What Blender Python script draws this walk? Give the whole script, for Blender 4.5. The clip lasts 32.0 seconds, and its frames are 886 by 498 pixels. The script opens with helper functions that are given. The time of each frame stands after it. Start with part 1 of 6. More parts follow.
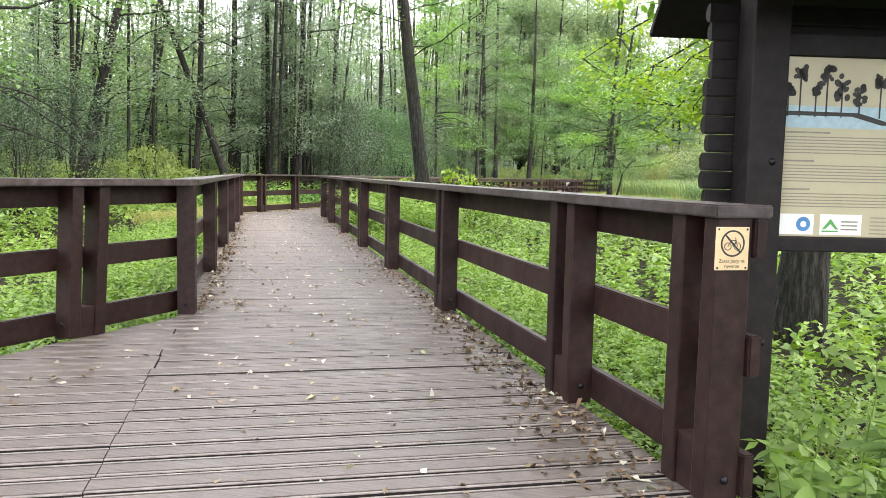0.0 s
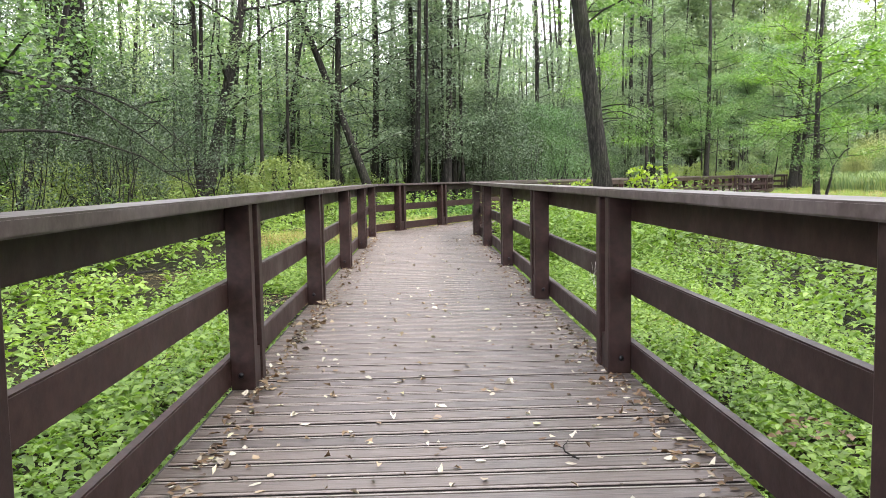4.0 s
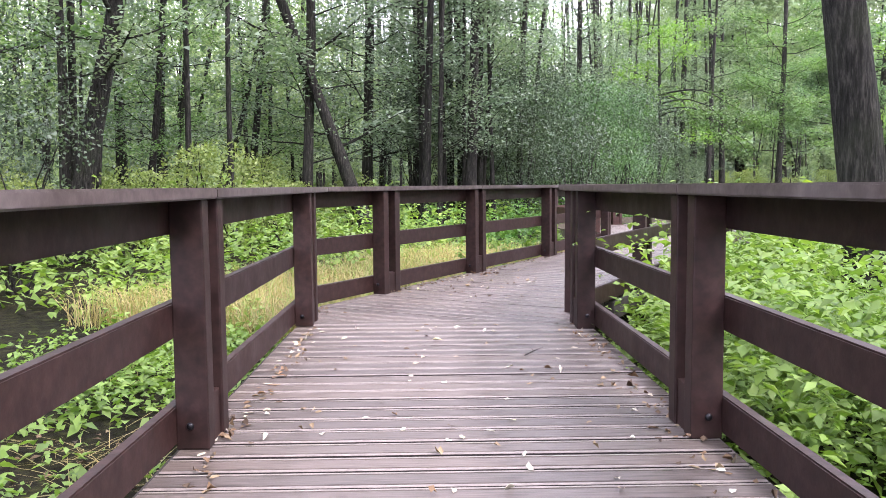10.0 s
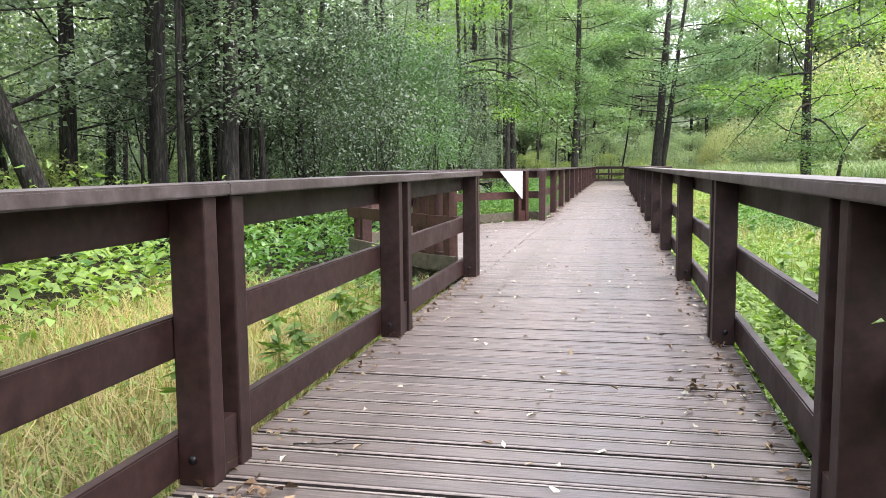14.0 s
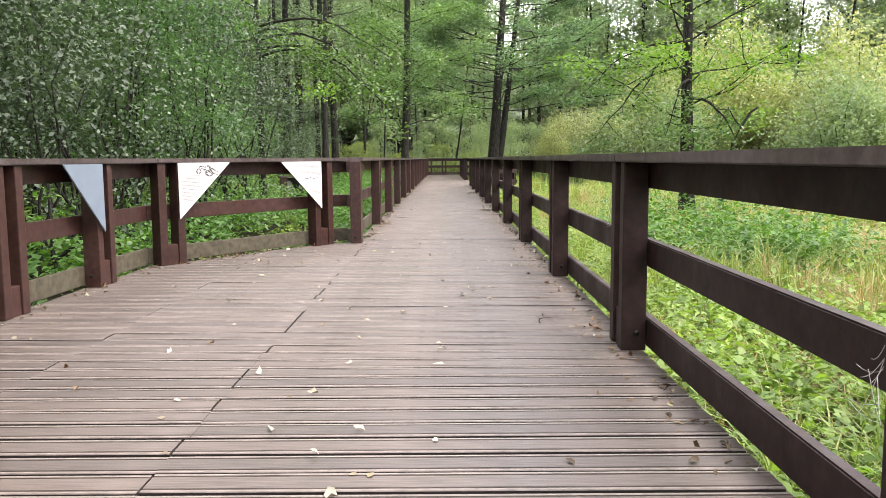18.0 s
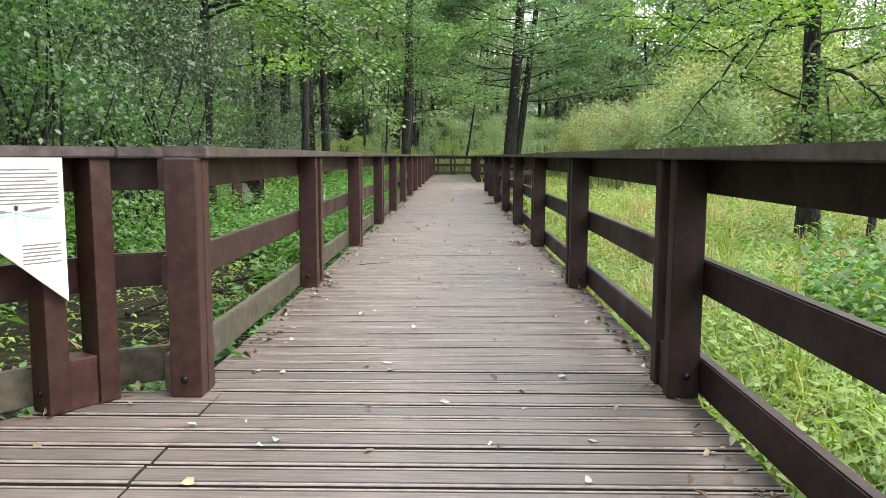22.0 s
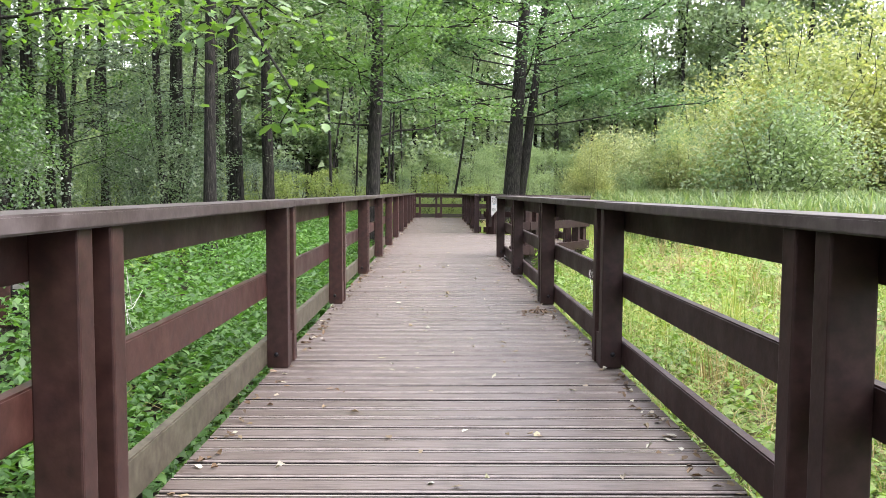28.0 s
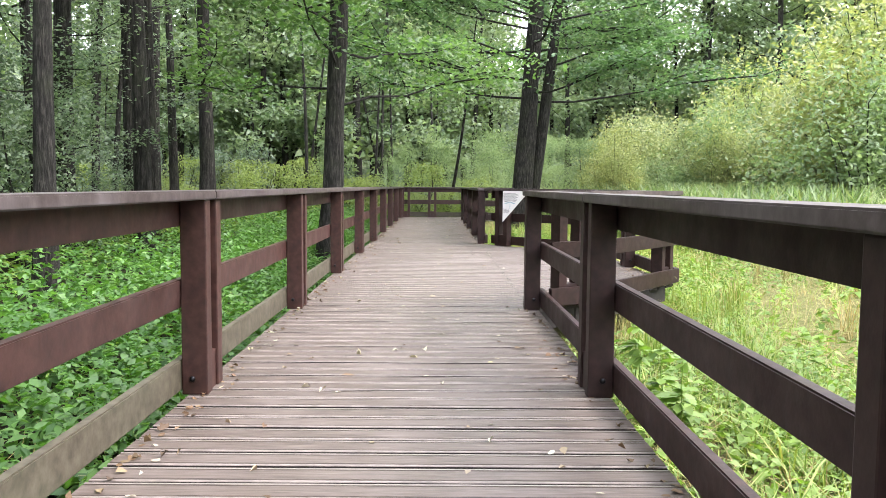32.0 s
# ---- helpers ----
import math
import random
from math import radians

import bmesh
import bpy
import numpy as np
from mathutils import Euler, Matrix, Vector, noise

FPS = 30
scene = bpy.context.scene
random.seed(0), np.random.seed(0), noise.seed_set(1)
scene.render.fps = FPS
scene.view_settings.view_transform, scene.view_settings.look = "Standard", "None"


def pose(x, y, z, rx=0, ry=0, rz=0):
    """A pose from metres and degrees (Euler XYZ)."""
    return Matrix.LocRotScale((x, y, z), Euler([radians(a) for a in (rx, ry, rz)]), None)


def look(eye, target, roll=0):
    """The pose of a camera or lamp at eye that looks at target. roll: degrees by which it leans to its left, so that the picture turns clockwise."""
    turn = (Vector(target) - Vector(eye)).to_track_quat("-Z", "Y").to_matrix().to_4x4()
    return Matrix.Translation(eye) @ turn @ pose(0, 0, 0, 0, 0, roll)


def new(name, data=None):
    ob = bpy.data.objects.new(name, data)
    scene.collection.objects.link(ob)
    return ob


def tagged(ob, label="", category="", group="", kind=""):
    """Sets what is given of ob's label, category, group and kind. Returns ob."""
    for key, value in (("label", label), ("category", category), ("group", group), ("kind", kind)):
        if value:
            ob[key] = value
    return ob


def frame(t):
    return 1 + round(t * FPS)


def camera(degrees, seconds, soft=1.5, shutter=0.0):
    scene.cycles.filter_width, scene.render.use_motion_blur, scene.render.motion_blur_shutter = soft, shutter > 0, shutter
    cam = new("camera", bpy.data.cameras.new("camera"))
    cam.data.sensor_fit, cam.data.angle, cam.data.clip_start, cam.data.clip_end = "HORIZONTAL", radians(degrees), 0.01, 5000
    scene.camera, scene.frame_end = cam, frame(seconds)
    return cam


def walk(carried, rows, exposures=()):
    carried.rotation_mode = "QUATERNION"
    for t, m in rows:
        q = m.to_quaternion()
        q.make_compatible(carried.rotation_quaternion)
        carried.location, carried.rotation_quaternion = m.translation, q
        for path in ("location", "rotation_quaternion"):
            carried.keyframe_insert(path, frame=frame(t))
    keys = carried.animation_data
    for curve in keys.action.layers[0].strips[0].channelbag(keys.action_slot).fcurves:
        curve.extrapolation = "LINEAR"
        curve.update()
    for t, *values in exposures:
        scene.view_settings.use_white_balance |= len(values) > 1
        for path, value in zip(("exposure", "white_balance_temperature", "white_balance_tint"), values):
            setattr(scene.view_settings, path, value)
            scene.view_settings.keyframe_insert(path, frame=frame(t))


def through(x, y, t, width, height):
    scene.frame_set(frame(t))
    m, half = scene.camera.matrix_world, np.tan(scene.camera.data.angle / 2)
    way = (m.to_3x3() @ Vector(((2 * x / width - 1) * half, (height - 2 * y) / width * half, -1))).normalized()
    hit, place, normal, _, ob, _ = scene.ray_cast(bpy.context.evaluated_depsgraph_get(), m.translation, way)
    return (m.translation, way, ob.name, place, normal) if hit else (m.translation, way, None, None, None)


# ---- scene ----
cam = camera(58.0, 32.0, 0.45)
PATH = [
    (0, (-3.235, -7.078, 1.104), (-3.802, -5.169, 0.921), 1.3),
    (0.5, (-3.353, -6.777, 1.075), (-4.017, -4.899, 0.885), 1.7),
    (1, (-3.509, -6.334, 1.102), (-4.248, -4.484, 0.934), 0.3),
    (1.5, (-3.691, -5.831, 1.09), (-4.581, -4.048, 0.921), 1.2),
    (2, (-3.927, -5.281, 1.109), (-4.816, -3.494, 0.975), 0.9),
    (2.5, (-4.175, -4.637, 1.087), (-5.049, -2.845, 0.936), 0.2),
    (3, (-4.477, -4.027, 1.104), (-5.382, -2.251, 0.94), 1.3),
    (3.5, (-4.845, -3.389, 1.09), (-5.753, -1.614, 0.929), -0.4),
    (5.5, (-6.479, -0.538, 1.125), (-7.453, 1.196, 0.913), -0.9),
    (6, (-6.864, 0.182, 1.093), (-7.879, 1.896, 0.916), -0.6),
    (6.5, (-7.223, 0.889, 1.064), (-8.226, 2.612, 0.908), -1.6),
    (7, (-7.576, 1.506, 1.03), (-8.581, 3.23, 0.891), -0.0),
    (7.5, (-8.036, 2.301, 1.062), (-9.051, 4.016, 0.897), -0.3),
    (8, (-8.401, 3.015, 1.039), (-9.396, 4.743, 0.886), -1.2),
    (8.5, (-8.774, 3.744, 1.042), (-9.798, 5.458, 0.928), 1.5),
    (9, (-9.206, 4.459, 1.029), (-10.188, 6.198, 0.927), -1.2),
    (9.5, (-9.656, 5.177, 1.019), (-10.644, 6.909, 0.862), -0.2),
    (10, (-10.073, 5.888, 1.03), (-11.019, 7.643, 0.872), -0.5),
    (10.5, (-10.596, 6.676, 1.065), (-11.589, 8.402, 0.875), 0.6),
    (11, (-10.883, 7.354, 1.051), (-11.85, 9.094, 0.856), -1.3),
    (11.5, (-11.1, 8.047, 1.153), (-12.139, 9.744, 0.955), 0.5),
    (12, (-11.437, 8.835, 1.087), (-12.438, 10.556, 0.893), -1.0),
    (12.5, (-11.896, 9.619, 1.061), (-12.847, 11.372, 0.908), -0.3),
    (13, (-12.263, 10.382, 1.043), (-13.028, 12.223, 0.887), -1.7),
    (13.5, (-12.567, 11.122, 1.078), (-13.227, 13.003, 0.911), -0.6),
    (14, (-12.834, 11.862, 1.076), (-13.253, 13.807, 0.872), -0.5),
    (14.5, (-12.953, 12.665, 1.085), (-13.274, 14.63, 0.904), -0.7),
    (15, (-13.013, 13.492, 1.084), (-13.118, 15.48, 0.9), -0.4),
    (15.5, (-13.067, 14.243, 1.061), (-13.118, 16.229, 0.83), 0.2),
    (17.5, (-13.144, 17.366, 1.032), (-13.155, 19.353, 0.805), -0.5),
    (18, (-13.18, 18.197, 1.01), (-13.184, 20.184, 0.785), -0.4),
    (18.5, (-13.211, 18.961, 1.025), (-13.225, 20.948, 0.793), -0.2),
    (19, (-13.197, 19.812, 1.019), (-13.204, 21.799, 0.796), 0.2),
    (19.5, (-13.228, 20.568, 1.041), (-13.212, 22.556, 0.822), -0.5),
    (20, (-13.211, 21.366, 1.025), (-13.206, 23.355, 0.813), 1.1),
    (20.5, (-13.174, 22.143, 1.027), (-13.164, 24.131, 0.813), 0.4),
    (21, (-13.148, 22.956, 1.02), (-13.144, 24.949, 0.854), 1.8),
    (21.5, (-13.161, 23.757, 1.005), (-13.136, 25.747, 0.809), -0.5),
    (22, (-13.147, 24.572, 0.996), (-13.172, 26.558, 0.765), 0.2),
    (22.5, (-13.145, 25.402, 1.007), (-13.163, 27.389, 0.783), -1.2),
    (23, (-13.172, 26.266, 0.994), (-13.256, 28.254, 0.784), 1.1),
    (23.5, (-13.162, 27.091, 1.012), (-13.172, 29.083, 0.833), -1.4),
    (24, (-13.169, 27.876, 1.033), (-13.175, 29.87, 0.878), -0.2),
    (24.5, (-13.179, 28.658, 1.027), (-13.161, 30.653, 0.882), -0.2),
    (25, (-13.186, 29.425, 1.028), (-13.207, 31.42, 0.887), -0.6),
    (25.5, (-13.17, 30.2, 1.034), (-13.128, 32.194, 0.891), -0.7),
    (27.5, (-13.257, 33.393, 1.055), (-13.23, 35.387, 0.91), -0.8),
    (28, (-13.272, 34.19, 1.083), (-13.255, 36.185, 0.941), 0.3),
    (28.5, (-13.271, 34.982, 1.098), (-13.252, 36.977, 0.958), -0.2),
    (29, (-13.229, 35.78, 1.088), (-13.209, 37.777, 0.975), -0.9),
    (29.5, (-13.178, 36.586, 1.081), (-13.133, 38.581, 0.955), -0.5),
    (30, (-13.186, 37.414, 1.08), (-13.141, 39.409, 0.937), -0.2),
    (30.5, (-13.138, 38.236, 1.069), (-13.111, 40.23, 0.919), -0.3),
    (31, (-13.118, 39.029, 1.076), (-13.105, 41.024, 0.93), 0.4),
    (31.5, (-13.054, 39.913, 1.048), (-13.051, 41.908, 0.911), 0.7),
    (32, (-13.026, 40.728, 1.062), (-13.009, 42.722, 0.905), 0.5),
]
walk(cam, [(t, look(eye, target, roll)) for t, eye, target, roll in PATH],
     [(0.0, 1.98, 6500, 17), (3.0, 1.95, 6500, 17), (6.0, 1.98, 6100, 28), (9.0, 2.12, 6000, 31), (12.0, 2.16, 6100, 30), (13.0, 2.18, 6200, 26), (14.5, 1.94, 6300, 21),
      (18.0, 1.78, 6700, 20), (20.0, 1.58, 6550, 18), (22.0, 1.66, 6400, 13), (24.0, 1.88, 6350, 12), (25.0, 1.9, 6300, 12), (28.0, 2.0, 6250, 22), (30.0, 2.05, 6250, 21), (32.0, 2.2, 6250, 19)])

# ---- light: a bright overcast sky, slightly warm and very soft sun ----
world = bpy.data.worlds.new("overcast_sky")
scene.world = world
world.use_nodes = True
wn, wl = world.node_tree.nodes, world.node_tree.links
wn.clear()
w_out = wn.new("ShaderNodeOutputWorld")
w_bg = wn.new("ShaderNodeBackground")
w_sky = wn.new("ShaderNodeTexSky")
w_sky.sky_type = "NISHITA"
w_sky.sun_disc = False
w_sky.sun_elevation, w_sky.sun_rotation = radians(52), radians(70)
w_sky.air_density, w_sky.dust_density, w_sky.ozone_density = 1.0, 6.0, 1.0
w_cloud = wn.new("ShaderNodeMix")
w_cloud.data_type = "RGBA"
w_cloud.inputs[0].default_value = 0.8
w_cloud.inputs[7].default_value = (9.3, 9.6, 9.9, 1)
wl.new(w_sky.outputs[0], w_cloud.inputs[6])
wl.new(w_cloud.outputs[2], w_bg.inputs[0])
w_bg.inputs[1].default_value = 0.15
wl.new(w_bg.outputs[0], w_out.inputs[0])

sun = new("sun", bpy.data.lights.new("sun", "SUN"))
sun.data.energy, sun.data.angle, sun.data.color = 1.5, radians(25), (1.0, 0.95, 0.86)
sun.matrix_world = look((20, 10, 40), (-13, 20, 0))


# ---- materials ----
def material(name):
    m = bpy.data.materials.new(name)
    m.use_nodes = True
    nt = m.node_tree
    return m, nt.nodes, nt.links, nt.nodes["Principled BSDF"]


def ramp(nodes, stops):
    r = nodes.new("ShaderNodeValToRGB")
    e = r.color_ramp.elements
    while len(e) < len(stops):
        e.new(0.5)
    for el, (p, c) in zip(e, stops):
        el.position, el.color = p, (*c, 1)
    return r


def mixed(nodes, links, kind, fac, a, b):
    m = nodes.new("ShaderNodeMix")
    m.data_type, m.blend_type = "RGBA", kind
    for sock, v in ((0, fac), (6, a), (7, b)):
        if hasattr(v, "is_output"):
            links.new(v, m.inputs[sock])
        elif sock:
            m.inputs[sock].default_value = (*v, 1)
        else:
            m.inputs[sock].default_value = v
    return m.outputs[2]


def textured(nodes, links, scale, detail=5.0, stretch=(1, 1, 1), coord="Object", rough=0.55):
    c = nodes.new("ShaderNodeTexCoord")
    mp = nodes.new("ShaderNodeMapping")
    mp.inputs["Scale"].default_value = stretch
    n = nodes.new("ShaderNodeTexNoise")
    n.inputs["Scale"].default_value, n.inputs["Detail"].default_value, n.inputs["Roughness"].default_value = scale, detail, rough
    links.new(c.outputs[coord], mp.inputs[0])
    links.new(mp.outputs[0], n.inputs["Vector"])
    return n.outputs[0]


def bump(nodes, links, bsdf, height, strength, distance):
    b = nodes.new("ShaderNodeBump")
    b.inputs["Strength"].default_value, b.inputs["Distance"].default_value = strength, distance
    links.new(height, b.inputs["Height"])
    links.new(b.outputs[0], bsdf.inputs["Normal"])


def wood(name, dark, mid, light, stretch, rough=0.6, worn=0.35, worn_colour=(0.3, 0.27, 0.25), gloss=0.5):
    """Stained timber: long grain, blotches of wear, a tone of its own for each piece."""
    m, n, l, b = material(name)
    grain = textured(n, l, 18, 6, stretch)
    blot = textured(n, l, 2.3, 6, (1, 1, 1), rough=0.65)
    g = ramp(n, [(0.3, dark), (0.5, mid), (0.72, light)])
    l.new(grain, g.inputs[0])
    w = ramp(n, [(0.48, (0, 0, 0)), (0.75, (worn, worn, worn))])
    l.new(blot, w.inputs[0])
    c = mixed(n, l, "MIX", w.outputs[0], g.outputs[0], worn_colour)
    info = n.new("ShaderNodeObjectInfo")
    tone = ramp(n, [(0.0, (0.8, 0.8, 0.82)), (0.5, (1, 1, 1)), (1.0, (1.14, 1.1, 1.08))])
    l.new(info.outputs["Random"], tone.inputs[0])
    c = mixed(n, l, "MULTIPLY", 1.0, c, tone.outputs[0])
    l.new(c, b.inputs["Base Color"])
    rr = ramp(n, [(0.3, (rough - 0.12,) * 3), (0.7, (rough + 0.15,) * 3)])
    l.new(blot, rr.inputs[0])
    l.new(rr.outputs[0], b.inputs["Roughness"])
    b.inputs["Specular IOR Level"].default_value = gloss
    bump(n, l, b, grain, 0.35, 0.004)
    return m


RAIL = wood("stained_rail_timber", (0.0115, 0.0054, 0.0046), (0.0205, 0.0098, 0.0083), (0.032, 0.0162, 0.0138), (1, 1, 1), 0.52, 0.2, (0.037, 0.025, 0.023), 0.24)
# Lit copy of RAIL: light on the left-hand railings is put into the stain
RAIL_WARM = wood("lit_red_brown_rail_timber", (0.02, 0.0085, 0.0068), (0.037, 0.0152, 0.0118), (0.055, 0.0255, 0.02), (1, 1, 1), 0.48, 0.25, (0.06, 0.036, 0.031), 0.35)
RAIL_DARK = wood("near_black_stained_timber", (0.0045, 0.0032, 0.0032), (0.008, 0.0058, 0.0058), (0.014, 0.0105, 0.0105), (1, 1, 1), 0.55, 0.15, (0.02, 0.016, 0.016), 0.25)
RAIL_WORN = wood("weathered_bottom_rail", (0.036, 0.031, 0.021), (0.064, 0.056, 0.038), (0.095, 0.085, 0.06), (1, 1, 1), 0.6, 0.4, (0.06, 0.065, 0.038), 0.3)
CAP = wood("weathered_cap_timber", (0.035, 0.025, 0.024), (0.06, 0.046, 0.044), (0.1, 0.08, 0.077), (1, 1, 1), 0.42, 0.45, (0.17, 0.15, 0.145), 0.32)
DECK = wood("grooved_deck_timber", (0.048, 0.038, 0.032), (0.087, 0.071, 0.0595), (0.131, 0.109, 0.092), (0.35, 5, 5), 0.44, 0.5, (0.17, 0.145, 0.128), 0.45)
JOIST = wood("dark_joist_timber", (0.012, 0.009, 0.008), (0.02, 0.016, 0.014), (0.03, 0.024, 0.02), (1, 1, 1), 0.8, 0.1)


def plain(name, colour, rough=0.6, metal=0.0, spread=0.12, scale=30):
    m, n, l, b = material(name)
    t = textured(n, l, scale, 4)
    r = ramp(n, [(0.3, tuple(c * (1 - spread) for c in colour)), (0.7, tuple(min(1, c * (1 + spread)) for c in colour))])
    l.new(t, r.inputs[0])
    l.new(r.outputs[0], b.inputs["Base Color"])
    b.inputs["Roughness"].default_value, b.inputs["Metallic"].default_value = rough, metal
    return m


# Pale colour paints the light caught on a board's eased edge
DECK_EDGE = plain("highlit_board_nose", (0.17, 0.144, 0.126), 0.5, 0, 0.3, 14)
# Gap shade and groove dirt are both put into this near-black colour
SHADE_GRIME = plain("shade_and_grime_board_edge", (0.016, 0.012, 0.01), 0.9)
BOLT = plain("black_bolt_metal", (0.02, 0.02, 0.022), 0.35, 0.8)
SIGN = plain("white_sign_board", (0.78, 0.76, 0.74), 0.35, 0, 0.05, 6)
# Blue-grey glare on one sign is put into its board colour
SIGN_GLARE = plain("glare_tinted_sign_board", (0.15, 0.19, 0.235), 0.3, 0, 0.08, 6)
PLAQUE = plain("tan_plaque", (0.62, 0.47, 0.27), 0.5, 0, 0.08)
BOARD = plain("cream_information_board", (0.42, 0.38, 0.25), 0.45, 0, 0.06, 5)
INK = plain("black_ink", (0.025, 0.024, 0.022), 0.6)
PRINT = plain("dark_print", (0.16, 0.15, 0.145), 0.6)
TEXT_GREY = plain("grey_print", (0.22, 0.2, 0.15), 0.6)
PRINT_BLUE = plain("pale_blue_print", (0.32, 0.45, 0.5), 0.6)
LOGO_BLUE = plain("blue_logo_print", (0.06, 0.2, 0.42), 0.6)
LOGO_GREEN = plain("green_logo_print", (0.08, 0.3, 0.07), 0.6)
OLD_PAPER = plain("weathered_grey_paper", (0.2, 0.2, 0.18), 0.6, 0, 0.2, 9)
PAPER = plain("white_paper", (0.75, 0.77, 0.76), 0.5)


def leafy(name, colours, back, rough=0.5, through=0.35):
    """Leaves: colour by the single leaf, light that passes through them."""
    m, n, l, b = material(name)
    geo = n.new("ShaderNodeNewGeometry")
    r = ramp(n, [(i / (len(colours) - 1), c) for i, c in enumerate(colours)])
    l.new(geo.outputs["Random Per Island"], r.inputs[0])
    patch = textured(n, l, 0.35, 3, coord="Object")
    pr = ramp(n, [(0.35, (0.72, 0.78, 0.7)), (0.65, (1.15, 1.1, 1.0))])
    l.new(patch, pr.inputs[0])
    c = mixed(n, l, "MULTIPLY", 1.0, r.outputs[0], pr.outputs[0])
    l.new(c, b.inputs["Base Color"])
    b.inputs["Roughness"].default_value = rough + 0.04
    b.inputs["Specular IOR Level"].default_value = 0.5
    tr = n.new("ShaderNodeBsdfTranslucent")
    tc = mixed(n, l, "MULTIPLY", 1.0, c, back)
    l.new(tc, tr.inputs[0])
    mx = n.new("ShaderNodeMixShader")
    mx.inputs[0].default_value = through
    out = n["Material Output"]
    l.new(b.outputs[0], mx.inputs[1])
    l.new(tr.outputs[0], mx.inputs[2])
    l.new(mx.outputs[0], out.inputs[0])
    return m


# Canopy shade is put into these darker greens; LEAF_DEEP also carries bluish haze
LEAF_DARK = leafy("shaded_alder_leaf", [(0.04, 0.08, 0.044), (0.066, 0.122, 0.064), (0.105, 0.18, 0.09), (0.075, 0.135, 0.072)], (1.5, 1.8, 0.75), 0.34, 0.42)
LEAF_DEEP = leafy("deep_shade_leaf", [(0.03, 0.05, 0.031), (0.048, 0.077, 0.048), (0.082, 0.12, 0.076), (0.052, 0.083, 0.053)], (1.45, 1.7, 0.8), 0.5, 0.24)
LEAF_CROWN = leafy("blue_green_alder_leaf", [(0.055, 0.105, 0.06), (0.09, 0.155, 0.086), (0.135, 0.215, 0.118), (0.085, 0.145, 0.085)], (1.45, 1.7, 0.85), 0.32, 0.42)
LEAF_MID = leafy("alder_leaf", [(0.055, 0.108, 0.042), (0.092, 0.165, 0.066), (0.14, 0.235, 0.095), (0.088, 0.15, 0.072)], (1.5, 1.7, 0.75), 0.36, 0.42)
# Bluish haze inside the wood is put into this greyed green
LEAF_WOOD = leafy("haze_greyed_alder_leaf", [(0.078, 0.118, 0.08), (0.13, 0.182, 0.124), (0.19, 0.25, 0.17), (0.116, 0.16, 0.114)], (1.35, 1.55, 0.9), 0.34, 0.4)
LEAF_LIGHT = leafy("lime_leaf", [(0.07, 0.16, 0.026), (0.115, 0.23, 0.042), (0.17, 0.3, 0.06), (0.09, 0.19, 0.042)], (1.5, 1.6, 0.5), 0.36, 0.45)
LEAF_BOUGH = leafy("broad_bough_leaf", [(0.045, 0.098, 0.03), (0.075, 0.148, 0.045), (0.125, 0.225, 0.065), (0.062, 0.12, 0.04)], (1.6, 1.7, 0.6), 0.28, 0.34)
LEAF_SPRIG = leafy("yellow_green_sprig_leaf", [(0.14, 0.24, 0.03), (0.22, 0.34, 0.045), (0.3, 0.42, 0.06), (0.18, 0.29, 0.045)], (1.5, 1.5, 0.5), 0.4, 0.45)
# Greyed further, again with the wood's haze in the leaf colour
LEAF_GREY = leafy("haze_greyed_willow_leaf", [(0.098, 0.134, 0.102), (0.148, 0.192, 0.15), (0.208, 0.258, 0.205), (0.126, 0.172, 0.13)], (1.2, 1.45, 0.95), 0.36)
LEAF_WILLOW = leafy("pale_willow_leaf", [(0.17, 0.215, 0.105), (0.29, 0.33, 0.17), (0.42, 0.44, 0.24), (0.22, 0.27, 0.14)], (1.3, 1.4, 0.8), 0.4, 0.36)
LEAF_SALLOW = leafy("yellow_willow_leaf", [(0.21, 0.26, 0.11), (0.31, 0.35, 0.16), (0.42, 0.44, 0.22), (0.26, 0.3, 0.13)], (1.3, 1.35, 0.7), 0.4, 0.4)
# Distant haze and sunlight are put into these two pale leaf colours
LEAF_FAR = leafy("haze_paled_far_leaf", [(0.125, 0.185, 0.098), (0.19, 0.262, 0.143), (0.255, 0.335, 0.19), (0.155, 0.215, 0.127)], (1.4, 1.5, 0.85), 0.4, 0.45)
LEAF_HAZE = leafy("haze_paled_tall_leaf", [(0.14, 0.2, 0.13), (0.2, 0.27, 0.18), (0.27, 0.345, 0.24), (0.17, 0.23, 0.155)], (1.4, 1.5, 0.9), 0.4, 0.5)
# Sunlight on the low bushes is put into this brighter yellow-green
LEAF_SUN = leafy("sun_brightened_bush_leaf", [(0.125, 0.18, 0.06), (0.185, 0.25, 0.088), (0.255, 0.32, 0.125), (0.15, 0.205, 0.073)], (1.4, 1.45, 0.7), 0.45, 0.45)
REED = leafy("reed_blade", [(0.075, 0.13, 0.05), (0.125, 0.195, 0.08), (0.19, 0.265, 0.12), (0.21, 0.24, 0.105)], (1.3, 1.4, 0.8), 0.4, 0.35)
HERB = leafy("nettle_leaf", [(0.085, 0.155, 0.03), (0.148, 0.245, 0.053), (0.21, 0.325, 0.078), (0.142, 0.218, 0.053)], (1.4, 1.55, 0.6), 0.5, 0.36)
# Nettles' own green, deepened by the shade under the left-hand trees
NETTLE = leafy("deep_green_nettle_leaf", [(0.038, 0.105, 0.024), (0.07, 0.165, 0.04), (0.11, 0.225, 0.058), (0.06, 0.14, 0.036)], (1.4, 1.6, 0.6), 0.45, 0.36)
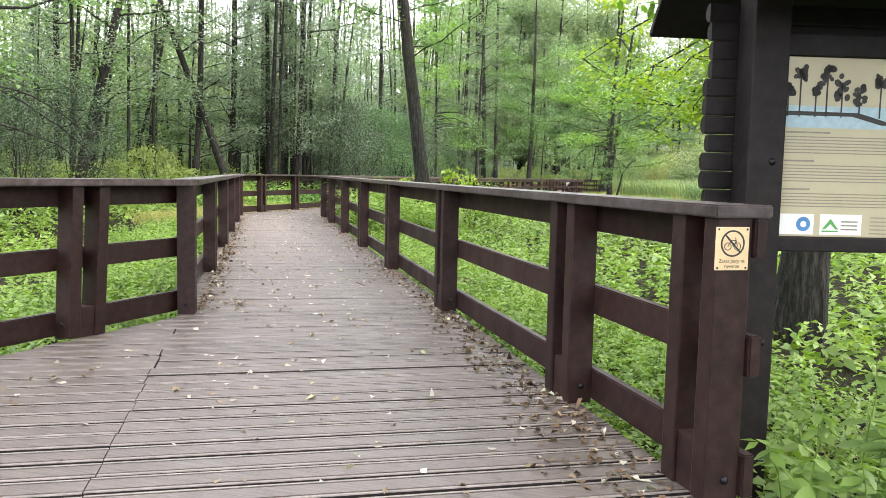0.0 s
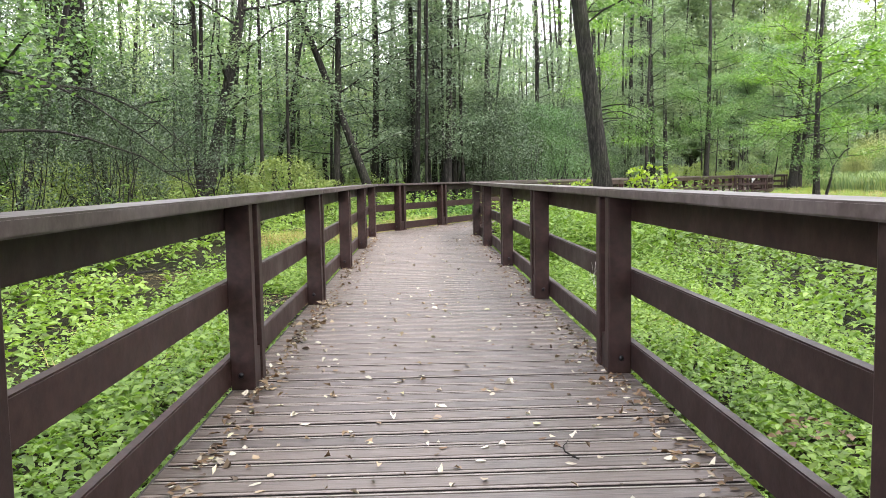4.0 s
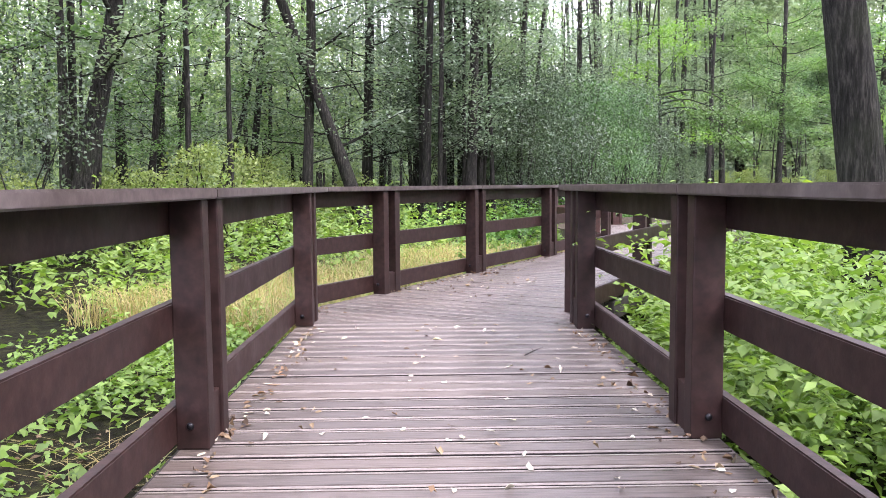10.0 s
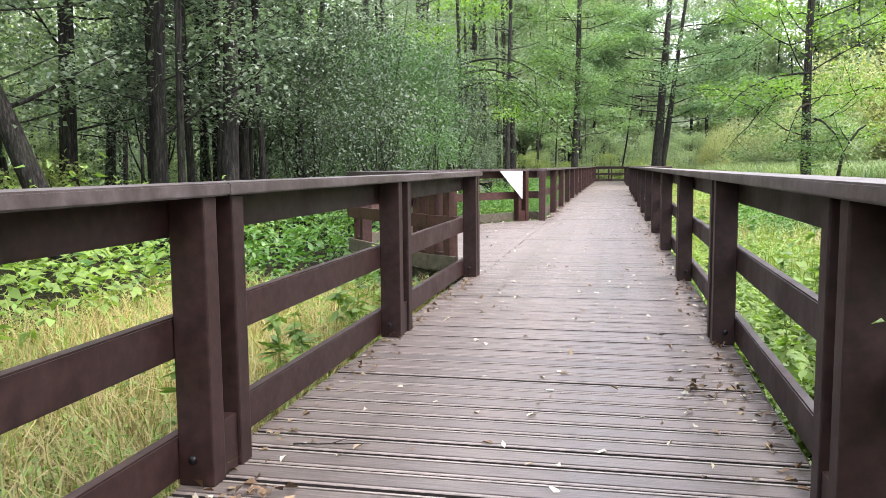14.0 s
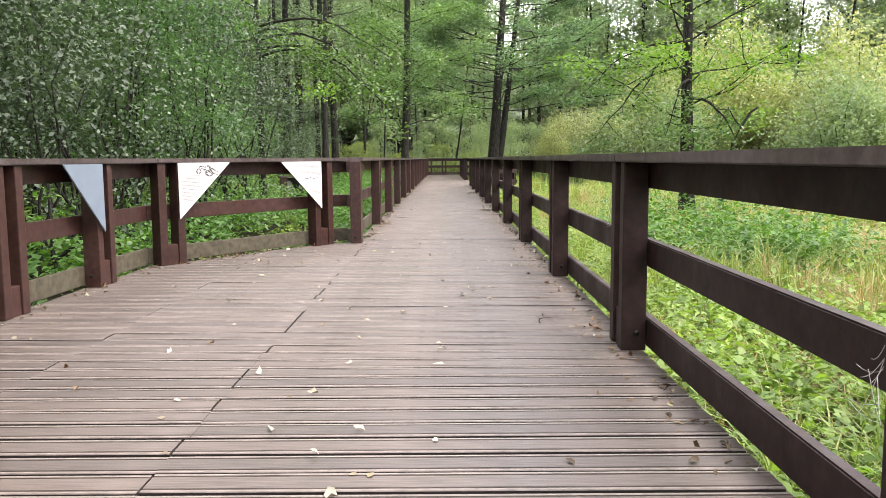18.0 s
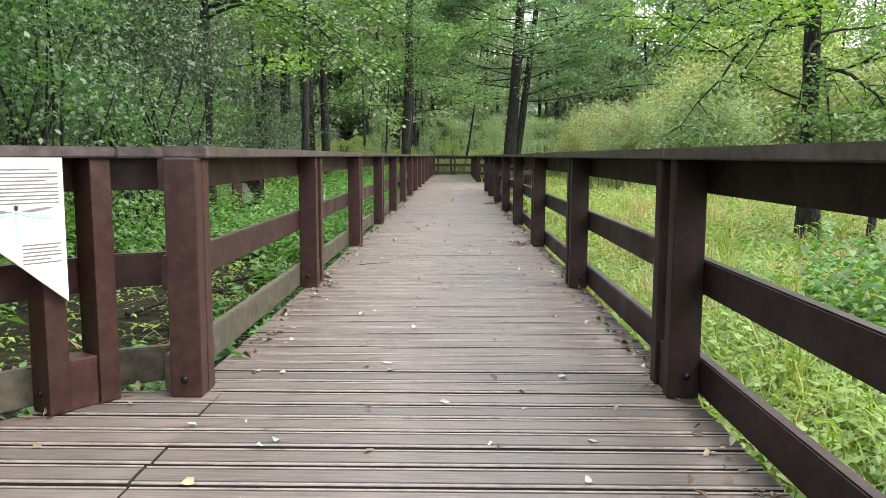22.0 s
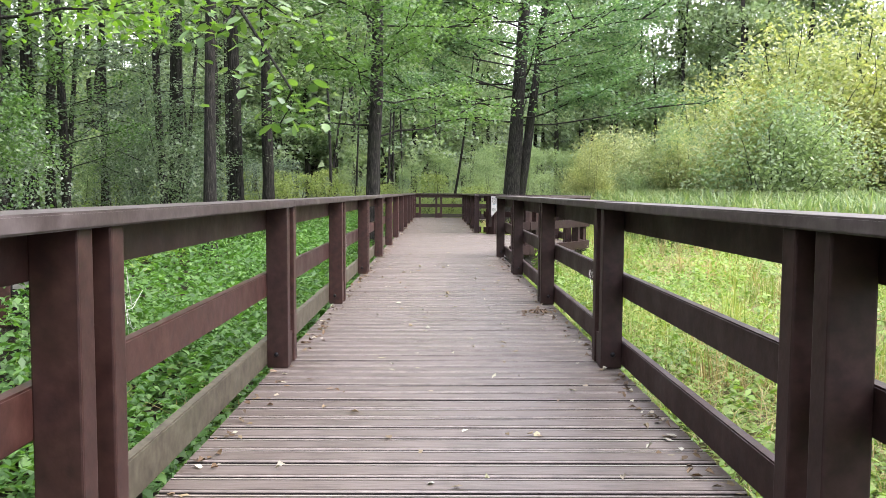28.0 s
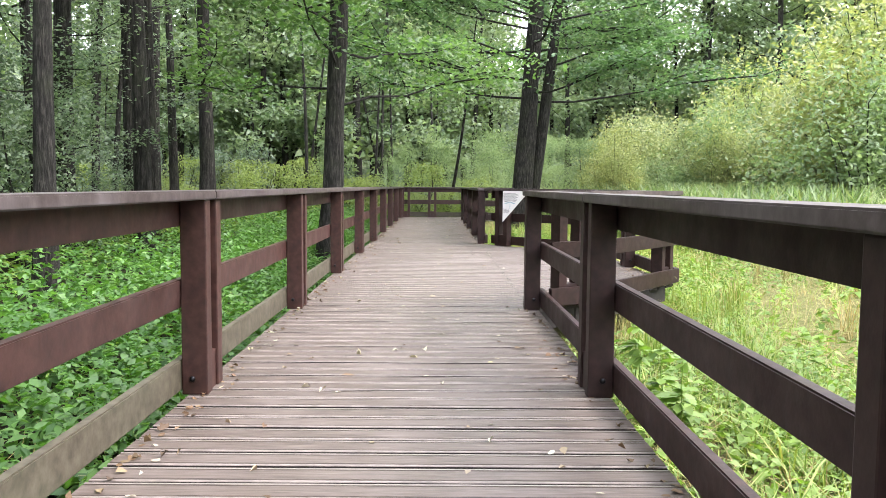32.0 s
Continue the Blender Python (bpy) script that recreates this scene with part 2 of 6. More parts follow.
GRASS = leafy("marsh_grass_blade", [(0.12, 0.2, 0.03), (0.18, 0.27, 0.05), (0.25, 0.32, 0.075), (0.3, 0.31, 0.1)], (1.3, 1.3, 0.7), 0.5, 0.3)
STRAW = leafy("dry_straw_blade", [(0.23, 0.185, 0.07), (0.33, 0.27, 0.11), (0.42, 0.35, 0.16), (0.21, 0.21, 0.075)], (1.2, 1.1, 0.9), 0.5, 0.25)
LITTER = leafy("fallen_leaf", [(0.36, 0.33, 0.28), (0.5, 0.47, 0.42), (0.28, 0.21, 0.13), (0.18, 0.12, 0.07), (0.55, 0.52, 0.46), (0.4, 0.37, 0.22)], (1, 1, 0.9), 0.6, 0.1)
LITTER_MIX = leafy("mixed_dead_leaf", [(0.09, 0.06, 0.035), (0.3, 0.24, 0.16), (0.06, 0.04, 0.025), (0.42, 0.37, 0.28), (0.18, 0.12, 0.07)], (1, 0.9, 0.8), 0.65, 0.1)
LITTER_DARK = leafy("brown_dead_leaf", [(0.09, 0.055, 0.03), (0.16, 0.1, 0.055), (0.05, 0.032, 0.02), (0.24, 0.18, 0.11)], (1, 0.9, 0.7), 0.7, 0.1)


def bark_material():
    m, n, l, b = material("alder_bark")
    t = textured(n, l, 9, 8, (3, 3, 0.5), rough=0.7)
    big = textured(n, l, 1.2, 4)
    r = ramp(n, [(0.36, (0.005, 0.0047, 0.004)), (0.5, (0.017, 0.0158, 0.0135)), (0.66, (0.056, 0.053, 0.045))])
    l.new(t, r.inputs[0])
    moss = ramp(n, [(0.5, (0, 0, 0)), (0.7, (0.5, 0.5, 0.5))])
    l.new(big, moss.inputs[0])
    c = mixed(n, l, "MIX", moss.outputs[0], r.outputs[0], (0.03, 0.036, 0.019))
    l.new(c, b.inputs["Base Color"])
    b.inputs["Roughness"].default_value = 0.95
    b.inputs["Specular IOR Level"].default_value = 0.2
    bump(n, l, b, t, 1.0, 0.05)
    return m


BARK = bark_material()


def ground_material():
    m, n, l, b = material("marsh_ground")
    big = textured(n, l, 0.22, 5, coord="Object")
    fine = textured(n, l, 7, 8, coord="Object", rough=0.75)
    r = ramp(n, [(0.38, (0.008, 0.0065, 0.005)), (0.5, (0.018, 0.0155, 0.01)), (0.6, (0.035, 0.036, 0.016)), (0.72, (0.1, 0.095, 0.045))])
    l.new(fine, r.inputs[0])
    g = ramp(n, [(0.4, (0.65, 0.75, 0.55)), (0.65, (1.3, 1.25, 1.0))])
    l.new(big, g.inputs[0])
    c = mixed(n, l, "MULTIPLY", 1.0, r.outputs[0], g.outputs[0])
    # the meadow beyond the bend is covered with matted dry grass
    matted = textured(n, l, 11, 8, (1, 2.2, 1), rough=0.8)
    hay = ramp(n, [(0.34, (0.06, 0.075, 0.024)), (0.5, (0.16, 0.16, 0.06)), (0.64, (0.29, 0.265, 0.115))])
    l.new(matted, hay.inputs[0])
    xyz = n.new("ShaderNodeSeparateXYZ")
    l.new(n.new("ShaderNodeTexCoord").outputs["Object"], xyz.inputs[0])
    area = []
    for axis, lo, hi in ((0, -12.4, -11.2), (1, 18.0, 24.0)):
        mr = n.new("ShaderNodeMapRange")
        mr.inputs["From Min"].default_value, mr.inputs["From Max"].default_value = lo, hi
        l.new(xyz.outputs[axis], mr.inputs["Value"])
        area.append(mr.outputs[0])
    both = n.new("ShaderNodeMath")
    both.operation = "MULTIPLY"
    l.new(area[0], both.inputs[0])
    l.new(area[1], both.inputs[1])
    c = mixed(n, l, "MIX", both.outputs[0], c, hay.outputs[0])
    l.new(c, b.inputs["Base Color"])
    b.inputs["Roughness"].default_value = 0.95
    b.inputs["Specular IOR Level"].default_value = 0.12
    bump(n, l, b, fine, 1.0, 0.12)
    return m


GROUND = ground_material()


def wood_edge_material():
    m, n, l, b = material("distant_foliage")
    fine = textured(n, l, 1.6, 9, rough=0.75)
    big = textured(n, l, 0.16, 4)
    # Haze of the distance is put into these pale greens
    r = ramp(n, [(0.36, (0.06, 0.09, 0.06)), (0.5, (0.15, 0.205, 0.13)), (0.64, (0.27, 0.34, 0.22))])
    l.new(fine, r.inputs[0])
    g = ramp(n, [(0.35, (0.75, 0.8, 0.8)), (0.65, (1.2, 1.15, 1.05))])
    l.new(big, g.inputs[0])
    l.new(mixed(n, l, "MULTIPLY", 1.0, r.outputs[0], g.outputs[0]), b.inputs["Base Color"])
    b.inputs["Roughness"].default_value = 0.9
    bump(n, l, b, fine, 1.0, 0.6)
    return m


WOOD_EDGE = wood_edge_material()


# ---- mesh helpers ----
def mesh_of(name, bm, mat, smooth=False):
    me = bpy.data.meshes.new(name)
    bm.to_mesh(me)
    bm.free()
    me.materials.append(mat)
    if smooth:
        me.polygons.foreach_set("use_smooth", [True] * len(me.polygons))
    return me


def part(name, bm, mat, parent, label="", smooth=False):
    me = bm if isinstance(bm, bpy.types.Mesh) else mesh_of(name, bm, mat, smooth)
    ob = new(name, me)
    ob.parent = parent
    if label:
        tagged(ob, label)
    return ob


def placed(ob, m):
    ob.matrix_basis = m
    return ob


def block(x0, x1, y0, y1, z0, z1, bevel=0.006):
    """A sawn timber piece with eased edges."""
    bm = bmesh.new()
    bmesh.ops.create_cube(bm, size=1)
    bmesh.ops.scale(bm, vec=(x1 - x0, y1 - y0, z1 - z0), verts=bm.verts)
    bmesh.ops.translate(bm, vec=((x0 + x1) / 2, (y0 + y1) / 2, (z0 + z1) / 2), verts=bm.verts)
    if bevel:
        bmesh.ops.bevel(bm, geom=bm.edges[:], offset=bevel, segments=2, affect="EDGES", profile=0.6)
    return bm


def prism(outline, z0, z1, bevel=0.0):
    """A flat outline (counter-clockwise), made solid between two heights."""
    bm = bmesh.new()
    top = [bm.verts.new((x, y, z1)) for x, y in outline]
    low = [bm.verts.new((x, y, z0)) for x, y in outline]
    bm.faces.new(top)
    bm.faces.new(low[::-1])
    k = len(outline)
    for i in range(k):
        bm.faces.new((low[i], low[(i + 1) % k], top[(i + 1) % k], top[i]))
    if bevel:
        bmesh.ops.bevel(bm, geom=bm.edges[:], offset=bevel, segments=2, affect="EDGES")
    bmesh.ops.recalc_face_normals(bm, faces=bm.faces)
    return bm


def from_arrays(name, verts, faces, mat, smooth=False):
    """A mesh from numpy arrays; faces all have the same number of corners."""
    me = bpy.data.meshes.new(name)
    k = faces.shape[1]
    me.vertices.add(len(verts))
    me.vertices.foreach_set("co", verts.astype(np.float32).ravel())
    me.loops.add(faces.size)
    me.loops.foreach_set("vertex_index", faces.astype(np.int32).ravel())
    me.polygons.add(len(faces))
    me.polygons.foreach_set("loop_start", np.arange(0, faces.size, k, dtype=np.int32))
    if smooth:
        me.polygons.foreach_set("use_smooth", np.ones(len(faces), dtype=bool))
    me.materials.append(mat)
    me.update(calc_edges=True)
    me.validate()
    return me


# ---- plan: stretch A runs at an angle, stretch B runs along y ----
U = Vector((-0.4884, 0.8726))
N = Vector((0.8726, 0.4884))


def on_a(s, n):
    p = U * s + N * n
    return (p.x, p.y)


GROUND_Z = -0.42
A_RIGHT, A_LEFT = -4.873, -6.79        # inner faces of the posts
B_RIGHT, B_LEFT = -12.255, -14.15
POST_D, PLANK, GAP = 0.13, 0.088, 0.12  # depth of a plank, its thickness, the slot between two
TOP = 0.985                              # under side of the cap


# ---- railings ----
PLANK_MESH = mesh_of("plank", block(0, POST_D, -PLANK / 2, PLANK / 2, 0.0, TOP, 0.007), RAIL)
PLANK_WARM = mesh_of("plank", block(0, POST_D, -PLANK / 2, PLANK / 2, 0.0, TOP, 0.007), RAIL_WARM)
FILL_WARM = mesh_of("filler", block(0.012, POST_D - 0.01, -GAP / 2 + 0.001, GAP / 2 - 0.001, 0.0, 0.2, 0.005), RAIL_WARM)
FILL_MESH = mesh_of("filler", block(0.012, POST_D - 0.01, -GAP / 2 + 0.001, GAP / 2 - 0.001, 0.0, 0.2, 0.005), RAIL)


def bolt_mesh():
    bm = bmesh.new()
    bmesh.ops.create_uvsphere(bm, u_segments=10, v_segments=6, radius=0.016)
    bmesh.ops.scale(bm, vec=(1, 0.7, 1), verts=bm.verts)
    return mesh_of("bolt", bm, BOLT, True)


BOLT_MESH = bolt_mesh()


def heading(p, q):
    d = Vector(q) - Vector(p)
    return math.atan2(d.y, d.x)


def double_post(parent, p, ang, single=False, tilt=0.0, warm=False):
    """A pair of upright planks with a filler block at the foot. Local x points away from the deck, local y along the rail."""
    m = Matrix.Translation((p[0], p[1], 0)) @ Matrix.Rotation(ang, 4, "Z") @ Matrix.Rotation(tilt, 4, "X")
    off = (PLANK + GAP) / 2
    plank, fill = (PLANK_WARM, FILL_WARM) if warm else (PLANK_MESH, FILL_MESH)
    for k in ((0,) if single else (-1, 1)):
        o = part("post", plank, RAIL, parent)
        placed(o, m @ Matrix.Translation((random.uniform(-0.003, 0.003), k * off, 0)) @ Matrix.Rotation(random.uniform(-0.006, 0.006), 4, "X"))
    if single:
        o = part("post", plank, RAIL, parent)
        placed(o, m @ Matrix.Translation((0.004, PLANK + 0.001, 0)))
    else:
        placed(part("filler_block", fill, RAIL, parent), m)
    for k in (-1, 1):
        yy = k * (off + PLANK / 2) if not single else (-PLANK / 2 if k < 0 else PLANK * 1.5)
        placed(part("bolt", BOLT_MESH, BOLT, parent), m @ Matrix.Translation((0.075, yy, 0.085 + random.uniform(-0.01, 0.01))))


def offset_line(pts, d):
    """The line moved sideways by d to its right, with mitred corners."""
    out = []
    for i, p in enumerate(pts):
        p = Vector(p)
        dirs = []
        if i:
            dirs.append((p - Vector(pts[i - 1])).normalized())
        if i < len(pts) - 1:
            dirs.append((Vector(pts[i + 1]) - p).normalized())
        ns = [Vector((v.y, -v.x)) for v in dirs]
        n = sum(ns, Vector((0, 0)))
        n.normalize()
        out.append(p + n * (d / max(0.3, n.dot(ns[0]))))
    return out


def rail_piece(a0, a1, b1, b0, z0, z1):
    return prism([tuple(a0), tuple(a1), tuple(b1), tuple(b0)], z0, z1, 0.006)


def railing(pts, posts, side, label, foot=None, stain=RAIL):
    """A run of railing. pts: the inner face of the posts, as a line on the plan; posts: (segment, metres along it, single?);
    side +1: the deck lies to the left of the line as drawn, -1: to its right."""
    thing = tagged(new("railing"), label, "railing", "boardwalk railings")
    thing.location = (pts[0][0], pts[0][1], 0)
    base = Matrix.Translation((-pts[0][0], -pts[0][1], 0))
    inner = offset_line(pts, side * (POST_D + 0.001))
    outer = offset_line(pts, side * (POST_D + 0.048))
    c_in = offset_line(pts, side * -0.022)
    c_out = offset_line(pts, side * (POST_D + 0.065))
    made = []
    for i in range(len(pts) - 1):
        length = (Vector(pts[i + 1]) - Vector(pts[i])).length
        stops = sorted(s for k, s, *_ in posts if k == i and 0.6 < s < length - 0.6)
        cuts = [0.0] + stops[1::2] + [length] if len(stops) > 2 else [0.0, length]
        for j in range(len(cuts) - 1):
            f0, f1 = cuts[j] / length, cuts[j + 1] / length
            g = 0.0015 / length
            for name, lo, hi in (("top_rail", 0.85, TOP - 0.002), ("middle_rail", 0.44, 0.583), ("bottom_rail", 0.018, 0.172)):
                dz = random.uniform(-0.004, 0.004)
                q = [a.lerp(b, f) for a, b, f in ((inner[i], inner[i + 1], f0 + g), (inner[i], inner[i + 1], f1 - g), (outer[i], outer[i + 1], f1 - g), (outer[i], outer[i + 1], f0 + g))]
                made.append(part(name, rail_piece(*q, lo + (dz if name != "top_rail" else 0), hi + (dz if name != "top_rail" else 0)), foot if foot and name == "bottom_rail" else stain, thing))
            q = [a.lerp(b, f) for a, b, f in ((c_in[i], c_in[i + 1], f0 + g), (c_in[i], c_in[i + 1], f1 - g), (c_out[i], c_out[i + 1], f1 - g), (c_out[i], c_out[i + 1], f0 + g))]
            made.append(part("cap", rail_piece(*q, TOP, TOP + 0.045 + random.uniform(-0.002, 0.002)), CAP, thing, "weathered flat cap board"))
    for o in made:
        o.matrix_basis = base
    before = set(thing.children)
    for i, s, *rest in posts:
        a, b = Vector(pts[i]), Vector(pts[i + 1])
        d = (b - a).normalized()
        p = a + d * s
        nrm = Vector((d.y, -d.x)) * side
        double_post(thing, p, math.atan2(nrm.y, nrm.x), bool(rest and rest[0]), rest[1] if len(rest) > 1 else 0.0, stain is RAIL_WARM)
    for o in thing.children:
        if o not in before:
            o.matrix_basis = base @ o.matrix_basis
    return thing


BROWN = "dark brown stained timber railing with paired posts"


def steps(first, gap, k):
    return [first + gap * i for i in range(k)]


# right of stretch A, from its end post to the bend; then stretch B to the second bay
bend_r = (B_RIGHT, (A_RIGHT - N.x * B_RIGHT) / N.y)
start_r, knee_r = on_a(-2.23, A_RIGHT + 0.067), on_a(1.89, A_RIGHT)
posts_r = [(0, s + 2.23) for s in (-2.06, -0.83, 1.82)] + [(1, s - 1.89) for s in (4.70, 7.51, 10.32, 13.35, 15.84)]
posts_r += [(2, y - bend_r[1]) for y in (14.2, 16.95, 19.69, 22.46, 25.12, 27.95, 30.74, 33.56, 36.38, 39.2, 42.02, 44.84)] + [(2, 47.6 - bend_r[1], True), (2, 0.12, True)]
railing([start_r, knee_r, bend_r, (B_RIGHT, 47.72)], posts_r, 1, BROWN + " along the boardwalk")

# left of stretch A, round the bend, to the first bay
bend_l = (B_LEFT, (A_LEFT - N.x * B_LEFT) / N.y)
corner_l = on_a(1.80, A_LEFT)
foot_l = (corner_l[0] - 0.68, corner_l[1] - 6.4)
s0 = U.dot(Vector(corner_l))
posts_l = [(1, s - s0) for s in (4.54, 7.45, 10.37, 13.3, 16.07)] + [(1, 0.07, True)]
posts_l += [(2, y - bend_l[1]) for y in (12.42, 14.4, 16.83)] + [(2, 19.66 - bend_l[1], True)]
posts_l += [(0, 5.38, False, 0.06), (0, 2.7), (0, 0.3)]
railing([foot_l, corner_l, bend_l, (B_LEFT, 19.78)], posts_l, -1, BROWN + " round the bend")

# first bay, on the left
bay1 = [(B_LEFT - 0.15, 19.85), (-14.62, 20.05), (-16.02, 21.75), (-15.9, 25.78), (-14.5, 27.76), (B_LEFT - 0.15, 27.86)]
seg = [(Vector(bay1[i + 1]) - Vector(bay1[i])).length for i in range(5)]
railing(bay1, [(0, seg[0] - 0.1), (1, 0.16), (1, seg[1] - 0.16), (2, 0.2), (2, 1.6), (2, seg[2] - 1.1), (3, 0.16), (3, seg[3] - 0.16)], -1, BROWN + " round a lookout bay", RAIL_WORN, RAIL_WARM)

# left of stretch B, from the bay to the far end
far_l = (B_LEFT - 0.025, 68.0)
left_ys = [30.70 + 2.83 * i for i in range(14)]
railing([(B_LEFT - 0.025, 27.82), far_l, (-10.6, 68.0)], [(0, 0.08, True)] + [(0, y - 27.82) for y in left_ys if y < 67.5] + [(1, s) for s in (0.1, 1.0, 2.3, 3.4)], -1, BROWN + " to the far end", RAIL_WORN, RAIL_WARM)

# second bay, on the right, and the railing behind it
bay2 = [(B_RIGHT + 0.15, 47.8), (-11.78, 47.98), (-10.5, 49.6), (-10.5, 53.4), (-11.98, 55.12), (B_RIGHT + 0.12, 55.43)]
seg2 = [(Vector(bay2[i + 1]) - Vector(bay2[i])).length for i in range(5)]
railing(bay2, [(0, seg2[0] - 0.1), (1, 0.16), (1, seg2[1] - 0.16), (2, 0.2), (2, 1.9), (2, seg2[2] - 0.2), (3, 0.16), (3, seg2[3] - 0.16)], 1, BROWN + " round another bay")
railing([(B_RIGHT, 55.45), (B_RIGHT, 65.9), (-10.6, 65.9)], [(0, 0.1, True)] + [(0, s) for s in (2.7, 5.5, 8.2, 10.3)] + [(1, 1.5)], 1, BROWN + " to the far corner")


# ---- deck: separate grooved boards over dark joists ----
BOARD_W, JOINT = 0.163, 0.023


def board_profile(w):
    """Cross-section of a deck board from its near to its far edge: a pale nose, a shallow groove, eased edges."""
    return [(0, -0.028), (0, -0.004), (0.002, -0.001), (0.005, 0), (0.013, 0), (0.0145, -0.006), (0.0225, -0.006), (0.0245, 0), (w - 0.0285, 0), (w - 0.0265, -0.006), (w - 0.0185, -0.006), (w - 0.017, 0), (w - 0.004, 0), (w, -0.004), (w, -0.028)]


PROFILE = board_profile(BOARD_W - JOINT)


def board_arrays(l0, l1, r0, r1):
    """A board between its left and right ends, each given at the near and at the far edge. Local x along the board, y across."""
    w = PROFILE[-1][0]
    v = [(l0 + (l1 - l0) * y / w, y, z) for y, z in PROFILE] + [(r0 + (r1 - r0) * y / w, y, z) for y, z in PROFILE]
    k = len(PROFILE)
    f = [(i, k + i, k + i + 1, i + 1) for i in range(k - 1)] + [(k - 1, 2 * k - 1, k, 0)]
    return v, f, [tuple(range(k)), tuple(range(2 * k - 1, k - 1, -1))]


K = len(PROFILE)
SHADE_GRIMED = {0, 4, 5, 8, 9, K - 2, K - 1, K, K + 1}     # the board's sides, groove, under side and ends
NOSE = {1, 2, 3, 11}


def darken_edges(me):
    """Gap shade and grime painted on every board's edges, a highlight on its nose; the walked-on face stays clean."""
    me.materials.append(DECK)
    me.materials.append(SHADE_GRIME)
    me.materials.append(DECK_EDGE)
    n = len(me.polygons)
    me.polygons.foreach_set("material_index", [1 if i % (K + 2) in SHADE_GRIMED else 2 if i % (K + 2) in NOSE else 0 for i in range(n)])


deck = tagged(new("boardwalk_deck"), "brown grooved timber boardwalk with scattered fallen leaves", "boardwalk", "", "structure")
board_cache = {}
rest_v, rest_f = [], []
made_boards = 0


def lay_board(m, l0, l1, r0, r1, single):
    """One board at the pose m; boards alike share their mesh."""
    global made_boards
    if single:
        key = tuple(round(a, 2) for a in (l0, l1, r0, r1))
        if key not in board_cache:
            v, f, caps = board_arrays(*key)
            me = bpy.data.meshes.new("board")
            me.from_pydata(v, [], f + caps)
            darken_edges(me)
            board_cache[key] = me
        placed(part("board", board_cache[key], DECK, deck), m)
        made_boards += 1
    else:
        v, f, caps = board_arrays(l0, l1, r0, r1)
        off = len(rest_v)
        rest_v.extend(tuple(m @ Vector(p)) for p in v)
        rest_f.extend(tuple(i + off for i in q) for q in f + caps)


def lay_strip(m, ends, joints, single):
    """A strip of the deck, cut into boards at its joints."""
    l0, l1, r0, r1 = ends
    cuts = [j + random.uniform(-0.012, 0.012) for j in joints if max(l0, l1) + 0.3 < j < min(r0, r1) - 0.3]
    lo = (l0, l1)
    for c in cuts + [None]:
        hi = (r0, r1) if c is None else (c - 0.002, c - 0.002)
        tilt = Matrix.Translation((0, random.uniform(-0.004, 0.004), random.uniform(-0.003, 0.001))) @ Matrix.Rotation(random.uniform(-0.006, 0.006), 4, "X")
        lay_board(m @ tilt, *lo, *hi, single)
        lo = (hi[0] + 0.004, hi[1] + 0.004)


# stretch A: boards square to U, from behind the start to the bend
ang_a = math.atan2(N.y, N.x)
EDGE = POST_D - 0.012


def a_left(s):
    if s >= s0:
        return A_LEFT - EDGE
    return max(-11.5, A_LEFT - 0.03 + 0.707 * (s - s0))


s = -6.0
A_END = 16.02
while s < A_END:
    m = Matrix.Translation((U.x * s, U.y * s, 0)) @ Matrix.Rotation(ang_a, 4, "Z")
    lay_strip(m, (a_left(s), a_left(s + BOARD_W), A_RIGHT + EDGE, A_RIGHT + EDGE), (-10.6, -9.1, -6.88), 0.0 < s < 18)
    s += BOARD_W

# stretch B: boards along x, cut to the last board of A, the bays and the far turn
cut_p, cut_d = U * (A_END + 0.02), N


def cut_x(y):
    """Where the end of stretch A crosses the line y."""
    return cut_p.x + (y - cut_p.y) / cut_d.y * cut_d.x


def along(line, y):
    for (x0, y0), (x1, y1) in zip(line, line[1:]):
        if y0 <= y <= y1:
            return x0 + (x1 - x0) * (y - y0) / max(1e-6, y1 - y0)
    return line[0][0] if y < line[0][1] else line[-1][0]


e_l = offset_line([(p[0], p[1]) for p in [(B_LEFT, 19.8)] + bay1[1:5] + [(B_LEFT, 27.86)]], -EDGE)
e_r = offset_line([(p[0], p[1]) for p in [(B_RIGHT, 47.8)] + bay2[1:5] + [(B_RIGHT, 55.45)]], EDGE)
line_l = [on_a(A_END, A_LEFT - EDGE), tuple(offset_line([foot_l, corner_l, bend_l, (B_LEFT, 19.78)], -EDGE)[2]), (B_LEFT - EDGE, 19.7)] + [(p.x, p.y) for p in e_l[1:5]] + [(B_LEFT - EDGE, 27.9), (B_LEFT - EDGE, 68.2)]
line_r = [tuple(on_a(A_END, A_RIGHT + EDGE)), tuple(offset_line([knee_r, bend_r, (B_RIGHT, 47.7)], EDGE)[1]), (B_RIGHT + EDGE, 47.7)] + [(p.x, p.y) for p in e_r[1:5]] + [(B_RIGHT + EDGE, 55.5), (B_RIGHT + EDGE, 65.7), (-10.6, 65.72), (-10.6, 68.2)]
y = min(line_l[0][1], line_r[0][1])
